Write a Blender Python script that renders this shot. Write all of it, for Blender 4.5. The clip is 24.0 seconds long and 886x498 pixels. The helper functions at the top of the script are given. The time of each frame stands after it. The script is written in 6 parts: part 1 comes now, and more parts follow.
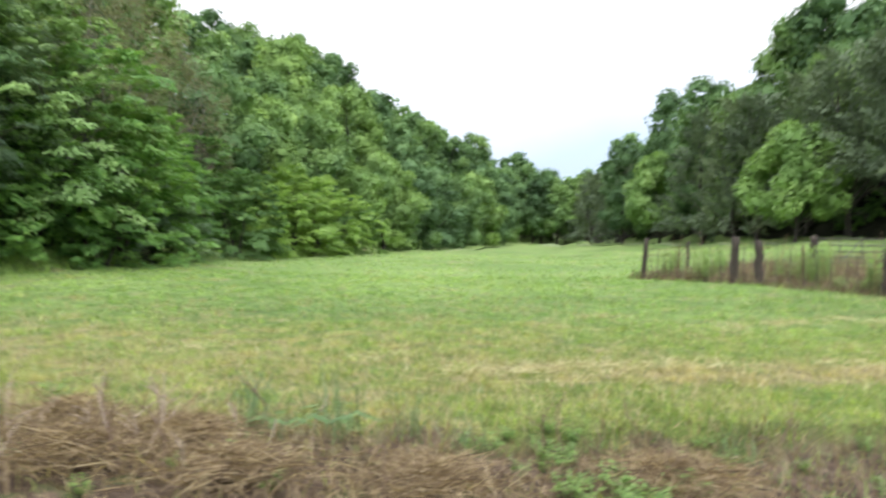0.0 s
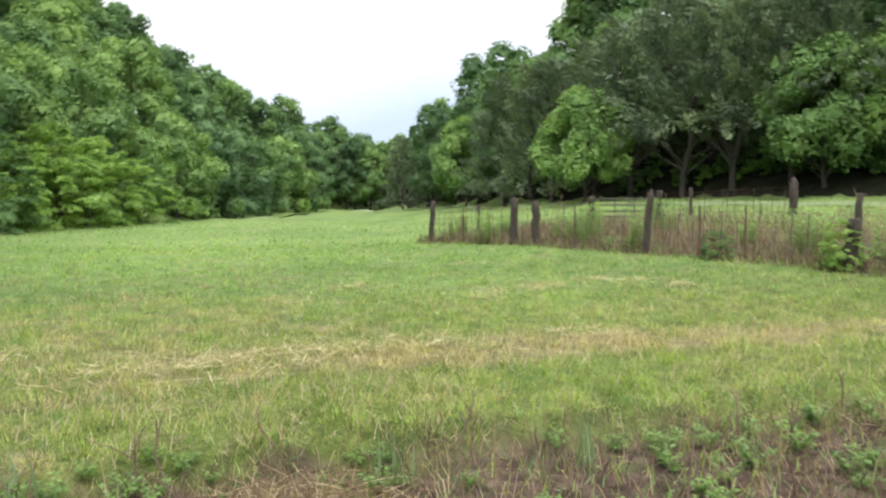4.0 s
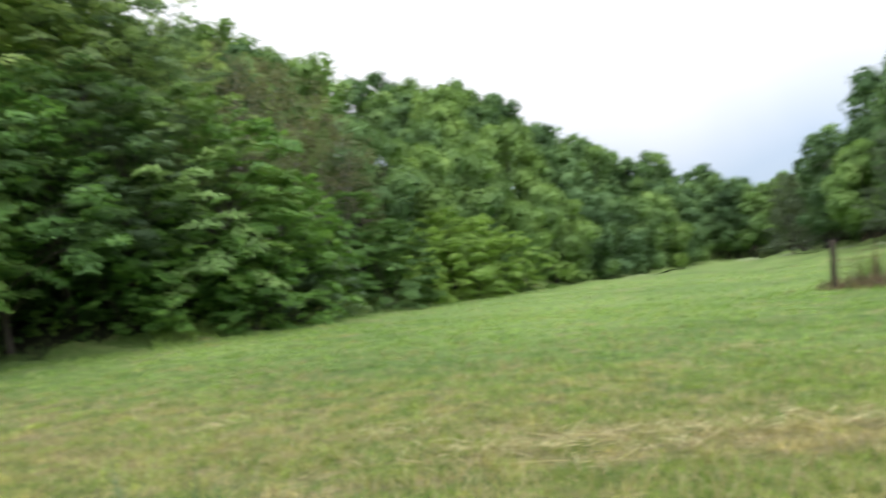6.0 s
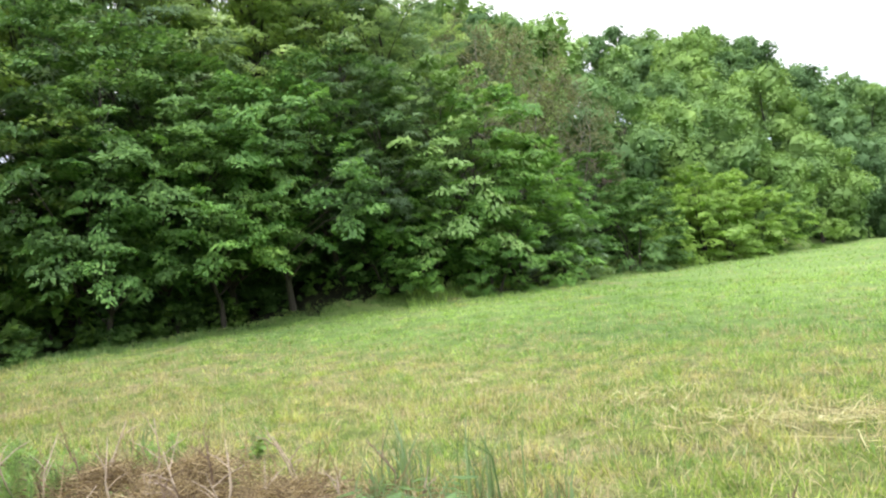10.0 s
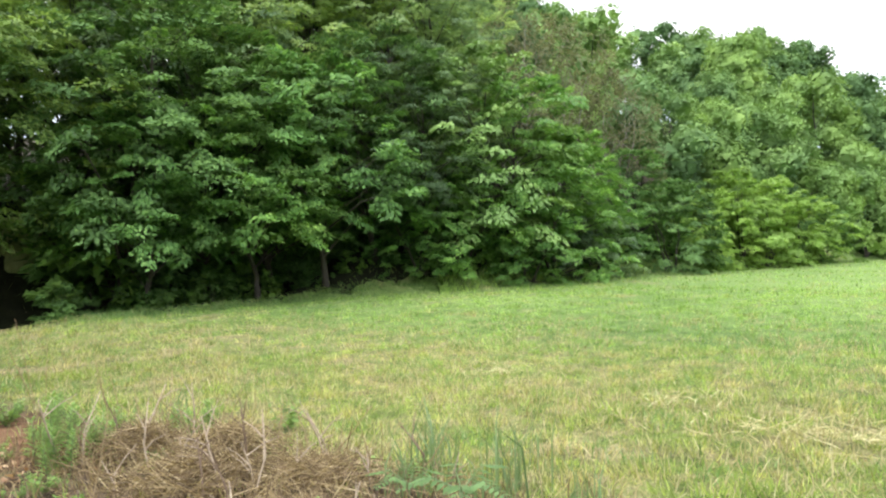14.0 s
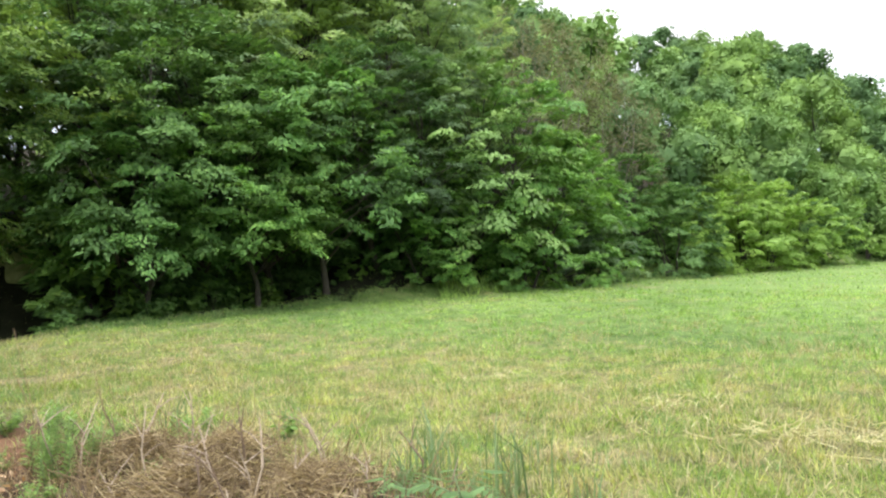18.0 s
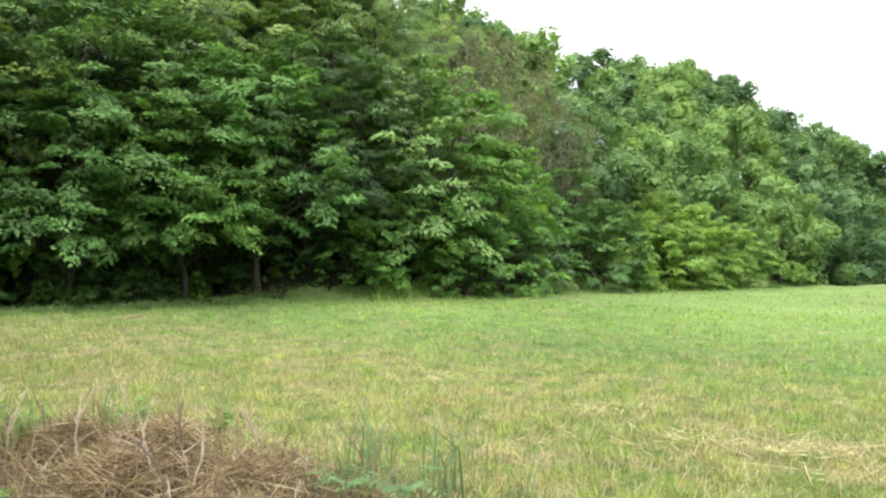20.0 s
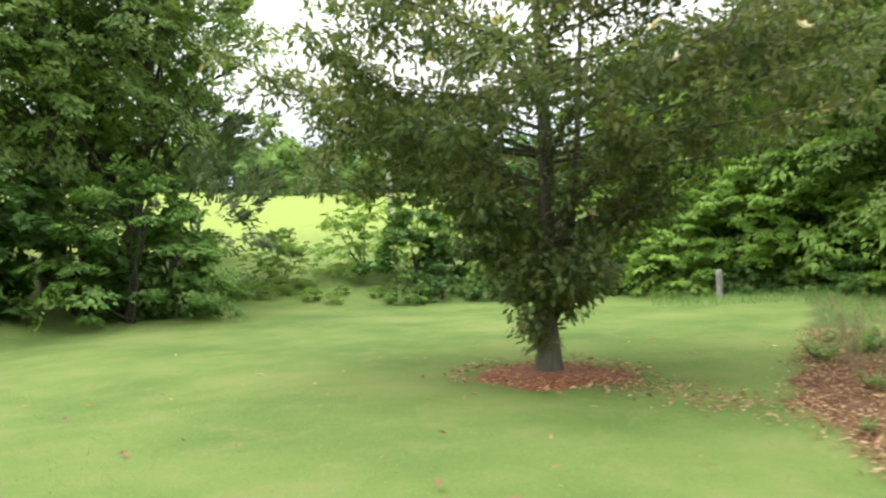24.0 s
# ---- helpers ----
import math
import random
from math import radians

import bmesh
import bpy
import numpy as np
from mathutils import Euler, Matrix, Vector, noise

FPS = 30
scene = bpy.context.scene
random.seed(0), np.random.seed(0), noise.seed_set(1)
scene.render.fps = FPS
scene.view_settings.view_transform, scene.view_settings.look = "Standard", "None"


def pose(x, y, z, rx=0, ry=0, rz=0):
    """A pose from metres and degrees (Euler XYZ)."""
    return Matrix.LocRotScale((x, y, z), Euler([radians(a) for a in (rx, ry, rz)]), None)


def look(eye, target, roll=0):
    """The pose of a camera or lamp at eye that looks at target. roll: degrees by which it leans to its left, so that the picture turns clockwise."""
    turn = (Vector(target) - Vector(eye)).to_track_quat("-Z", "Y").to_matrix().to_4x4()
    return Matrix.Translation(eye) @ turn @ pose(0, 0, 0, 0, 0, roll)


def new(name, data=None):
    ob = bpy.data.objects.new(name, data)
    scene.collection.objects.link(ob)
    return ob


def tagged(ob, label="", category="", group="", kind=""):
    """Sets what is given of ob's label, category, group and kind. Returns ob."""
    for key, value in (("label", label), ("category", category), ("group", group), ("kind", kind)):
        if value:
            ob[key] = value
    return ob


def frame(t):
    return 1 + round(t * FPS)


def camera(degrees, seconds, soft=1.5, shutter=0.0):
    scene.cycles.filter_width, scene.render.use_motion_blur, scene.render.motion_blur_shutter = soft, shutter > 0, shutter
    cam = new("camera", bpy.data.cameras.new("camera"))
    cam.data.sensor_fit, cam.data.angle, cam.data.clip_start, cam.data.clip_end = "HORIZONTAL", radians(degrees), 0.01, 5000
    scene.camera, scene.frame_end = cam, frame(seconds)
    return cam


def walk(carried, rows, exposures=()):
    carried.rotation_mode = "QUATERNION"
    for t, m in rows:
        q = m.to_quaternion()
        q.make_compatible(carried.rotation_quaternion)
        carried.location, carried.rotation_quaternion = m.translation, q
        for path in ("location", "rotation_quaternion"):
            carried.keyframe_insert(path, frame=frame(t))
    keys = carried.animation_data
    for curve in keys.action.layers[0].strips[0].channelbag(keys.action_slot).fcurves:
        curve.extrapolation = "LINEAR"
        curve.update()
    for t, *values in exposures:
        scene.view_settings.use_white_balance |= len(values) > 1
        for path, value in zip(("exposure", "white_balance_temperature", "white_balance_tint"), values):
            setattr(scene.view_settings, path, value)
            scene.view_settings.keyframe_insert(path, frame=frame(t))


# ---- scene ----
cam = camera(62.8, 24.0, soft=2.2, shutter=0.55)
PATH = [
    (0, (-0.382, -2.24, 1.589), (-1.081, -0.366, 1.567), 0.8),
    (0.5, (-0.307, -2.087, 1.639), (-0.818, -0.154, 1.641), 6.0),
    (1, (-0.218, -1.789, 1.577), (-0.452, 0.196, 1.514), 2.2),
    (1.5, (0.025, -1.506, 1.602), (-0.087, 0.487, 1.481), 1.4),
    (3.5, (0.571, -0.468, 1.548), (0.489, 1.528, 1.446), 1.4),
    (4, (0.634, -0.311, 1.532), (0.405, 1.672, 1.42), -0.2),
    (4.5, (0.552, -0.076, 1.526), (0.274, 1.904, 1.49), 4.5),
    (5, (0.503, 0.076, 1.525), (0.112, 2.038, 1.515), 2.5),
    (5.5, (0.432, 0.292, 1.512), (-0.345, 2.135, 1.522), -1.6),
    (6, (0.531, 0.43, 1.526), (-0.628, 2.057, 1.625), -5.3),
    (6.5, (0.519, 0.428, 1.526), (-0.902, 1.835, 1.58), -7.2),
    (7, (0.458, 0.321, 1.541), (-1.099, 1.572, 1.642), -5.2),
    (7.5, (0.42, 0.248, 1.546), (-1.229, 1.374, 1.66), -3.0),
    (8, (0.431, 0.252, 1.545), (-1.297, 1.254, 1.651), -2.3),
    (8.5, (0.462, 0.311, 1.55), (-1.228, 1.378, 1.626), -4.5),
    (9, (0.481, 0.356, 1.548), (-1.169, 1.484, 1.601), -6.1),
    (9.5, (0.478, 0.346, 1.549), (-1.133, 1.531, 1.586), -6.2),
    (10, (0.482, 0.306, 1.548), (-1.142, 1.472, 1.605), -5.6),
    (10.5, (0.447, 0.355, 1.531), (-1.201, 1.484, 1.62), -6.0),
    (11, (0.429, 0.362, 1.523), (-1.25, 1.443, 1.624), -6.1),
    (11.5, (0.411, 0.35, 1.524), (-1.299, 1.386, 1.591), -5.5),
    (13.5, (0.446, 0.243, 1.583), (-1.252, 1.3, 1.592), -2.2),
    (14, (0.456, 0.234, 1.567), (-1.22, 1.324, 1.591), -1.5),
    (14.5, (0.434, 0.23, 1.575), (-1.243, 1.32, 1.597), -1.4),
    (15, (0.445, 0.25, 1.568), (-1.233, 1.338, 1.591), -1.9),
    (15.5, (0.441, 0.262, 1.562), (-1.235, 1.353, 1.595), -1.6),
    (16, (0.454, 0.26, 1.563), (-1.223, 1.351, 1.595), -1.9),
    (16.5, (0.451, 0.267, 1.572), (-1.224, 1.36, 1.6), -2.3),
    (17, (0.469, 0.245, 1.593), (-1.207, 1.336, 1.64), -1.3),
    (17.5, (0.457, 0.27, 1.572), (-1.226, 1.35, 1.606), -2.0),
    (19.5, (0.481, 0.139, 1.54), (-1.131, 1.322, 1.612), -0.2),
    (20, (0.494, 0.087, 1.533), (-1.073, 1.328, 1.586), 1.0),
    (20.5, (0.491, 0.145, 1.514), (-1.044, 1.426, 1.552), 0.8),
    (21, (0.52, 0.252, 1.474), (-0.961, 1.594, 1.401), 1.7),
    (21.5, (0.543, 0.378, 1.493), (-0.924, 1.735, 1.413), -0.4),
    (22, (0.522, 0.487, 1.497), (-0.859, 1.933, 1.517), -1.4),
    (22.5, (0.322, 0.444, 1.548), (-1.427, 1.413, 1.556), -1.8),
    (23, (0.167, 0.474, 1.532), (-1.807, 0.791, 1.584), -1.4),
    (23.2, (0.061, 0.401, 1.566), (-1.937, 0.323, 1.63), -0.7),
    (23.5, (0.033, 0.128, 1.57), (-1.87, -0.483, 1.626), 0.7),
    (23.7, (-0.119, -0.183, 1.514), (-1.882, -1.125, 1.574), -0.1),
    (23.9, (-0.123, -0.381, 1.555), (-1.732, -1.566, 1.615), -1.3),
    (24, (-0.149, -0.499, 1.554), (-1.745, -1.703, 1.614), -1.8),
]
walk(cam, [(t, look(eye, target, roll)) for t, eye, target, roll in PATH], [
    (0.0, 1.02, 6200, 14), (1.0, 0.52, 6250, 14), (4.0, 0.91, 6350, 14), (5.0, 0.61, 6350, 13), (6.0, 0.63, 6350, 12), (7.0, 1.02, 6350, 11),
    (8.0, 1.31, 6350, 11), (15.0, 1.31, 6400, 10), (21.0, 1.26, 6450, 11), (24.0, 1.24, 6700, 8)])

# ---- light: a bright overcast sky, a broad weak sun behind the cloud ----
world = bpy.data.worlds.new("overcast_sky")
scene.world = world
world.use_nodes = True
wt = world.node_tree
wt.nodes.clear()
w_out = wt.nodes.new("ShaderNodeOutputWorld")
w_bg = wt.nodes.new("ShaderNodeBackground")
w_sky = wt.nodes.new("ShaderNodeTexSky")
w_sky.sky_type = "NISHITA"
w_sky.sun_disc = False
w_sky.sun_elevation, w_sky.sun_rotation = radians(71), radians(200)
w_dim = wt.nodes.new("ShaderNodeMix")
w_dim.data_type = "RGBA"
w_dim.blend_type = "MULTIPLY"
w_dim.inputs["Factor"].default_value = 1.0
w_dim.inputs["B"].default_value = (0.12, 0.12, 0.12, 1)
wt.links.new(w_sky.outputs["Color"], w_dim.inputs["A"])
w_co = wt.nodes.new("ShaderNodeTexCoord")
w_sep = wt.nodes.new("ShaderNodeSeparateXYZ")
wt.links.new(w_co.outputs["Generated"], w_sep.inputs["Vector"])
w_noise = wt.nodes.new("ShaderNodeTexNoise")
w_noise.inputs["Scale"].default_value = 3.0
w_noise.inputs["Detail"].default_value = 4.0
wt.links.new(w_co.outputs["Generated"], w_noise.inputs["Vector"])
w_add = wt.nodes.new("ShaderNodeMath")
w_add.operation = "MULTIPLY_ADD"
w_add.inputs[1].default_value = 0.16
wt.links.new(w_noise.outputs["Fac"], w_add.inputs[0])
wt.links.new(w_sep.outputs["Z"], w_add.inputs[2])
w_ramp = wt.nodes.new("ShaderNodeValToRGB")
w_ramp.color_ramp.elements[0].position, w_ramp.color_ramp.elements[0].color = 0.2, (0.6, 0.72, 0.86, 1)
w_ramp.color_ramp.elements[1].position, w_ramp.color_ramp.elements[1].color = 0.33, (1.0, 1.0, 1.0, 1)
wt.links.new(w_add.outputs[0], w_ramp.inputs["Fac"])
w_mix = wt.nodes.new("ShaderNodeMix")
w_mix.data_type = "RGBA"
w_mix.inputs["Factor"].default_value = 0.9
wt.links.new(w_dim.outputs["Result"], w_mix.inputs["A"])
wt.links.new(w_ramp.outputs["Color"], w_mix.inputs["B"])
wt.links.new(w_mix.outputs["Result"], w_bg.inputs["Color"])
w_rise = wt.nodes.new("ShaderNodeMath")
w_rise.operation = "MULTIPLY_ADD"
w_rise.inputs[1].default_value, w_rise.inputs[2].default_value = 0.85, 0.6
wt.links.new(w_sep.outputs["Z"], w_rise.inputs[0])
wt.links.new(w_rise.outputs[0], w_bg.inputs["Strength"])
wt.links.new(w_bg.outputs["Background"], w_out.inputs["Surface"])

sun = new("sun", bpy.data.lights.new("sun", "SUN"))
sun.data.energy, sun.data.angle, sun.data.color = 1.3, radians(60), (1.0, 0.98, 0.94)
sun.matrix_world = look((0, 0, 60), (-12, 17, 0))


# ---- materials ----
def mat(name):
    m = bpy.data.materials.new(name)
    m.use_nodes = True
    m.node_tree.nodes.clear()
    return m, m.node_tree


def node(nt, kind, **inputs):
    n = nt.nodes.new(kind)
    for key, value in inputs.items():
        n.inputs[key.replace("_", " ")].default_value = value
    return n


def ramp(nt, fac, stops):
    """A colour ramp over fac, with stops of (position, (r, g, b))."""
    n = nt.nodes.new("ShaderNodeValToRGB")
    e = n.color_ramp.elements
    while len(e) < len(stops):
        e.new(0.5)
    for one, (place, colour) in zip(e, stops):
        one.position, one.color = place, (*colour, 1)
    nt.links.new(fac, n.inputs["Fac"])
    return n.outputs["Color"]


def mixed(nt, fac, a, b, blend="MIX"):
    n = nt.nodes.new("ShaderNodeMix")
    n.data_type, n.blend_type = "RGBA", blend
    for key, value in (("Factor", fac), ("A", a), ("B", b)):
        if isinstance(value, (int, float)):
            n.inputs[key].default_value = value
        elif isinstance(value, tuple):
            n.inputs[key].default_value = (*value, 1)
        else:
            nt.links.new(value, n.inputs[key])
    return n.outputs["Result"]


def math_node(nt, op, a, b=0.0, c=None, clamp=False):
    n = nt.nodes.new("ShaderNodeMath")
    n.operation, n.use_clamp = op, clamp
    for k, value in enumerate((a, b, c)):
        if value is None:
            continue
        if isinstance(value, (int, float)):
            n.inputs[k].default_value = value
        else:
            nt.links.new(value, n.inputs[k])
    return n.outputs[0]


def noise_of(nt, vector, scale, detail=3.0, rough=0.55):
    n = node(nt, "ShaderNodeTexNoise", Scale=scale, Detail=detail, Roughness=rough)
    if vector is not None:
        nt.links.new(vector, n.inputs["Vector"])
    return n.outputs["Fac"]


def finish(nt, colour, rough=0.8, bump=None, bump_strength=0.3, bump_distance=0.02, metal=0.0, through_light=0.0, glow=None, spec=0.4):
    out = nt.nodes.new("ShaderNodeOutputMaterial")
    p = node(nt, "ShaderNodeBsdfPrincipled", Roughness=rough, Metallic=metal)
    p.inputs["Specular IOR Level"].default_value = spec
    if isinstance(colour, tuple):
        p.inputs["Base Color"].default_value = (*colour, 1)
    else:
        nt.links.new(colour, p.inputs["Base Color"])
    if bump is not None:
        b = node(nt, "ShaderNodeBump", Strength=bump_strength, Distance=bump_distance)
        nt.links.new(bump, b.inputs["Height"])
        nt.links.new(b.outputs["Normal"], p.inputs["Normal"])
    last = p.outputs["BSDF"]
    if through_light:
        t = nt.nodes.new("ShaderNodeBsdfTranslucent")
        if isinstance(colour, tuple):
            t.inputs["Color"].default_value = (*colour, 1)
        else:
            bright = mixed(nt, 1.0, colour, (1.45, 1.42, 0.95), "MULTIPLY")
            nt.links.new(bright, t.inputs["Color"])
        mx = node(nt, "ShaderNodeMixShader", Fac=through_light)
        nt.links.new(last, mx.inputs[1])
        nt.links.new(t.outputs["BSDF"], mx.inputs[2])
        last = mx.outputs["Shader"]
    nt.links.new(last, out.inputs["Surface"])


def leaf_material(name, dark, mid, light, gloss=0.55, patch=0.5, vary=1.0, speck=0.45, thin=0.4, span=1.0):
    """Leaves that differ one from another, and clump from clump."""
    m, nt = mat(name)
    geo = nt.nodes.new("ShaderNodeNewGeometry")
    info = nt.nodes.new("ShaderNodeObjectInfo")
    co = nt.nodes.new("ShaderNodeTexCoord")
    clump = noise_of(nt, co.outputs["Object"], patch, 2.0)
    f = math_node(nt, "MULTIPLY_ADD", geo.outputs["Random Per Island"], speck, math_node(nt, "MULTIPLY_ADD", clump, *((0.9, 0.05 - 0.49 * speck) if speck > 0.3 else (1.8, -0.42 - 0.5 * speck))))
    base = ramp(nt, f, [(0.12, dark), (0.5, mid), (0.88, light)])
    wide = noise_of(nt, co.outputs["Object"], 0.09, 2.0)
    tint = ramp(nt, math_node(nt, "MULTIPLY_ADD", math_node(nt, "SUBTRACT", wide, 0.5), 2.6, info.outputs["Random"]), [(0.0, (1 - 0.28 * span, 1 - 0.24 * span, 1 - 0.24 * span)), (0.45, (0.97, 1.0, 0.93)), (1.0, (1 + 0.34 * span, 1 + 0.27 * span, 0.9))])
    finish(nt, mixed(nt, vary, base, tint, "MULTIPLY"), rough=gloss, through_light=thin, spec=0.25)
    return m


LEAF_EDGE = leaf_material("edge_tree_leaves", (0.052, 0.105, 0.034), (0.115, 0.215, 0.068), (0.22, 0.37, 0.11), gloss=0.7, patch=0.7, thin=0.3)
LEAF_SPRAY = leaf_material("young_ash_leaves", (0.06, 0.135, 0.04), (0.13, 0.265, 0.075), (0.25, 0.43, 0.12), patch=0.8, vary=0.6, thin=0.35)
LEAF_OLIVE = leaf_material("olive_leaves", (0.085, 0.145, 0.04), (0.155, 0.24, 0.065), (0.25, 0.355, 0.1), patch=0.6, vary=0.6, thin=0.4)
LEAF_GREY = leaf_material("grey_green_leaves", (0.125, 0.195, 0.12), (0.21, 0.305, 0.18), (0.3, 0.405, 0.24), gloss=0.65, speck=0.3, thin=0.45)
LEAF_BACK = leaf_material("tall_tree_leaves", (0.11, 0.18, 0.06), (0.2, 0.3, 0.1), (0.3, 0.42, 0.14), patch=0.6, vary=0.6, thin=0.6)
LEAF_HILL = leaf_material("hillside_leaves", (0.085, 0.15, 0.07), (0.145, 0.245, 0.105), (0.215, 0.335, 0.145), gloss=0.85, patch=0.4, speck=0.08, thin=0.2, span=1.3)
LEAF_BRIGHT = leaf_material("bright_bush_leaves", (0.15, 0.255, 0.055), (0.25, 0.395, 0.09), (0.355, 0.51, 0.15), vary=0.3, thin=0.4)
LEAF_PALE = leaf_material("pale_tree_leaves", (0.115, 0.205, 0.065), (0.19, 0.315, 0.1), (0.275, 0.41, 0.145), vary=0.6, speck=0.1, thin=0.2)
LEAF_CEDAR = leaf_material("cedar_foliage", (0.1, 0.14, 0.085), (0.16, 0.21, 0.125), (0.22, 0.28, 0.17), gloss=0.9, speck=0.3, vary=0.5, thin=0.1)
LEAF_DRY = leaf_material("dry_twig_foliage", (0.11, 0.12, 0.075), (0.18, 0.19, 0.115), (0.25, 0.27, 0.16), gloss=0.9, vary=0.4)
LEAF_SUMAC = leaf_material("sumac_leaves", (0.075, 0.14, 0.055), (0.125, 0.22, 0.08), (0.19, 0.31, 0.12), patch=2.0, vary=0.3)
LEAF_MAGNOLIA = leaf_material("magnolia_leaves", (0.056, 0.09, 0.036), (0.122, 0.172, 0.064), (0.26, 0.245, 0.11), gloss=0.3, patch=1.4, vary=0.2)
LEAF_WEED = leaf_material("weed_leaves", (0.12, 0.2, 0.055), (0.2, 0.32, 0.09), (0.3, 0.44, 0.15), patch=2.0, vary=0.3)


def bark_material(name, a, b):
    m, nt = mat(name)
    co = nt.nodes.new("ShaderNodeTexCoord")
    mp = node(nt, "ShaderNodeMapping", Scale=(9.0, 9.0, 1.6))
    nt.links.new(co.outputs["Object"], mp.inputs["Vector"])
    n = noise_of(nt, mp.outputs["Vector"], 2.2, 6.0, 0.65)
    finish(nt, ramp(nt, n, [(0.3, a), (0.7, b)]), rough=0.92, bump=n, bump_strength=0.7)
    return m


BARK = bark_material("tree_bark", (0.022, 0.019, 0.015), (0.08, 0.07, 0.057))
BARK_PALE = bark_material("pale_bark", (0.12, 0.11, 0.09), (0.34, 0.32, 0.28))
POST_WOOD = bark_material("weathered_post_wood", (0.022, 0.017, 0.013), (0.095, 0.078, 0.062))
POLE_WOOD = bark_material("pole_wood", (0.25, 0.23, 0.2), (0.45, 0.42, 0.37))

m, nt = mat("galvanised_steel")
co = nt.nodes.new("ShaderNodeTexCoord")
n1 = noise_of(nt, co.outputs["Object"], 14.0, 4.0)
finish(nt, ramp(nt, n1, [(0.35, (0.05, 0.046, 0.042)), (0.65, (0.13, 0.12, 0.11))]), rough=0.6, metal=0.3)
STEEL = m
m, nt = mat("rusty_steel")
co = nt.nodes.new("ShaderNodeTexCoord")
n1 = noise_of(nt, co.outputs["Object"], 22.0, 4.0)
finish(nt, ramp(nt, n1, [(0.35, (0.05, 0.03, 0.022)), (0.65, (0.17, 0.09, 0.06))]), rough=0.85, metal=0.3)
RUST = m

# The weedy strip between lawn and meadow runs along y = EDGE + SLANT * x.
SLANT, EDGE = 0.42, 4.4


def strip_place(nt):
    """Metres past the strip's meadow edge, square to it, and metres along it."""
    co = nt.nodes.new("ShaderNodeTexCoord")
    sep = nt.nodes.new("ShaderNodeSeparateXYZ")
    nt.links.new(co.outputs["Object"], sep.inputs["Vector"])
    off = math_node(nt, "MULTIPLY_ADD", sep.outputs["X"], -SLANT, sep.outputs["Y"])
    off = math_node(nt, "MULTIPLY", math_node(nt, "SUBTRACT", off, EDGE), 0.922)
    return co.outputs["Object"], sep, off


def band(nt, value, low, high):
    n = nt.nodes.new("ShaderNodeMapRange")
    n.interpolation_type = "SMOOTHSTEP"
    nt.links.new(value, n.inputs["Value"])
    n.inputs["From Min"].default_value, n.inputs["From Max"].default_value = low, high
    return n.outputs["Result"]


def meadow_colour(nt, vec, off, straw_gain=1.0):
    """Mown meadow: olive-green regrowth, patched with pale cut straw, most of it near the strip."""
    mp = node(nt, "ShaderNodeMapping", Rotation=(0, 0, -0.398), Scale=(1.1, 0.9, 1.0))
    nt.links.new(vec, mp.inputs["Vector"])
    swath = math_node(nt, "MULTIPLY_ADD", math_node(nt, "SUBTRACT", noise_of(nt, mp.outputs["Vector"], 0.7, 3.0, 0.6), 0.5), 0.5, noise_of(nt, mp.outputs["Vector"], 1.6, 8.0, 0.8))
    fine = noise_of(nt, vec, 9.0, 6.0, 0.75)
    wide = noise_of(nt, vec, 0.13, 3.0)
    near = math_node(nt, "SUBTRACT", 1.0, band(nt, off, 4.0, 11.0))
    row = math_node(nt, "MULTIPLY", band(nt, off, 1.7, 2.4), math_node(nt, "SUBTRACT", 1.0, band(nt, off, 2.9, 3.8)))
    along = nt.nodes.new("ShaderNodeSeparateXYZ")
    nt.links.new(vec, along.inputs["Vector"])
    right = band(nt, math_node(nt, "MULTIPLY_ADD", wide, 3.0, along.outputs["X"]), -2.5, 1.5)
    near = mixed(nt, right, near, math_node(nt, "MULTIPLY_ADD", row, 2.2, -0.1))
    s = math_node(nt, "ADD", swath, math_node(nt, "MULTIPLY", near, 0.12 * straw_gain))
    s = math_node(nt, "ADD", s, math_node(nt, "MULTIPLY_ADD", fine, 0.36, -0.18))
    green = ramp(nt, math_node(nt, "MULTIPLY_ADD", wide, 0.55, math_node(nt, "MULTIPLY", fine, 0.45)),
                 [(0.3, (0.097, 0.142, 0.033)), (0.5, (0.156, 0.208, 0.052)), (0.7, (0.217, 0.265, 0.078))])
    lush = ramp(nt, math_node(nt, "MULTIPLY_ADD", wide, 0.7, math_node(nt, "MULTIPLY", fine, 0.3)),
                [(0.34, (0.105, 0.18, 0.052)), (0.5, (0.155, 0.24, 0.068)), (0.66, (0.21, 0.3, 0.095))])
    green = mixed(nt, band(nt, math_node(nt, "MULTIPLY_ADD", wide, 5.0, off), 5.0, 13.0), green, lush)
    straw = ramp(nt, fine, [(0.28, (0.135, 0.115, 0.058)), (0.7, (0.39, 0.345, 0.185))])
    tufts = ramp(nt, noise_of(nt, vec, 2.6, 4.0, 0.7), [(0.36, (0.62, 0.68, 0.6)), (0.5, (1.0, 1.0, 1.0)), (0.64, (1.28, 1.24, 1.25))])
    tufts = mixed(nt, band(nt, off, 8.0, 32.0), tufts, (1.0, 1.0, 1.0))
    return mixed(nt, 1.0, mixed(nt, band(nt, s, 0.5, 0.76), green, straw), tufts, "MULTIPLY"), fine, wide


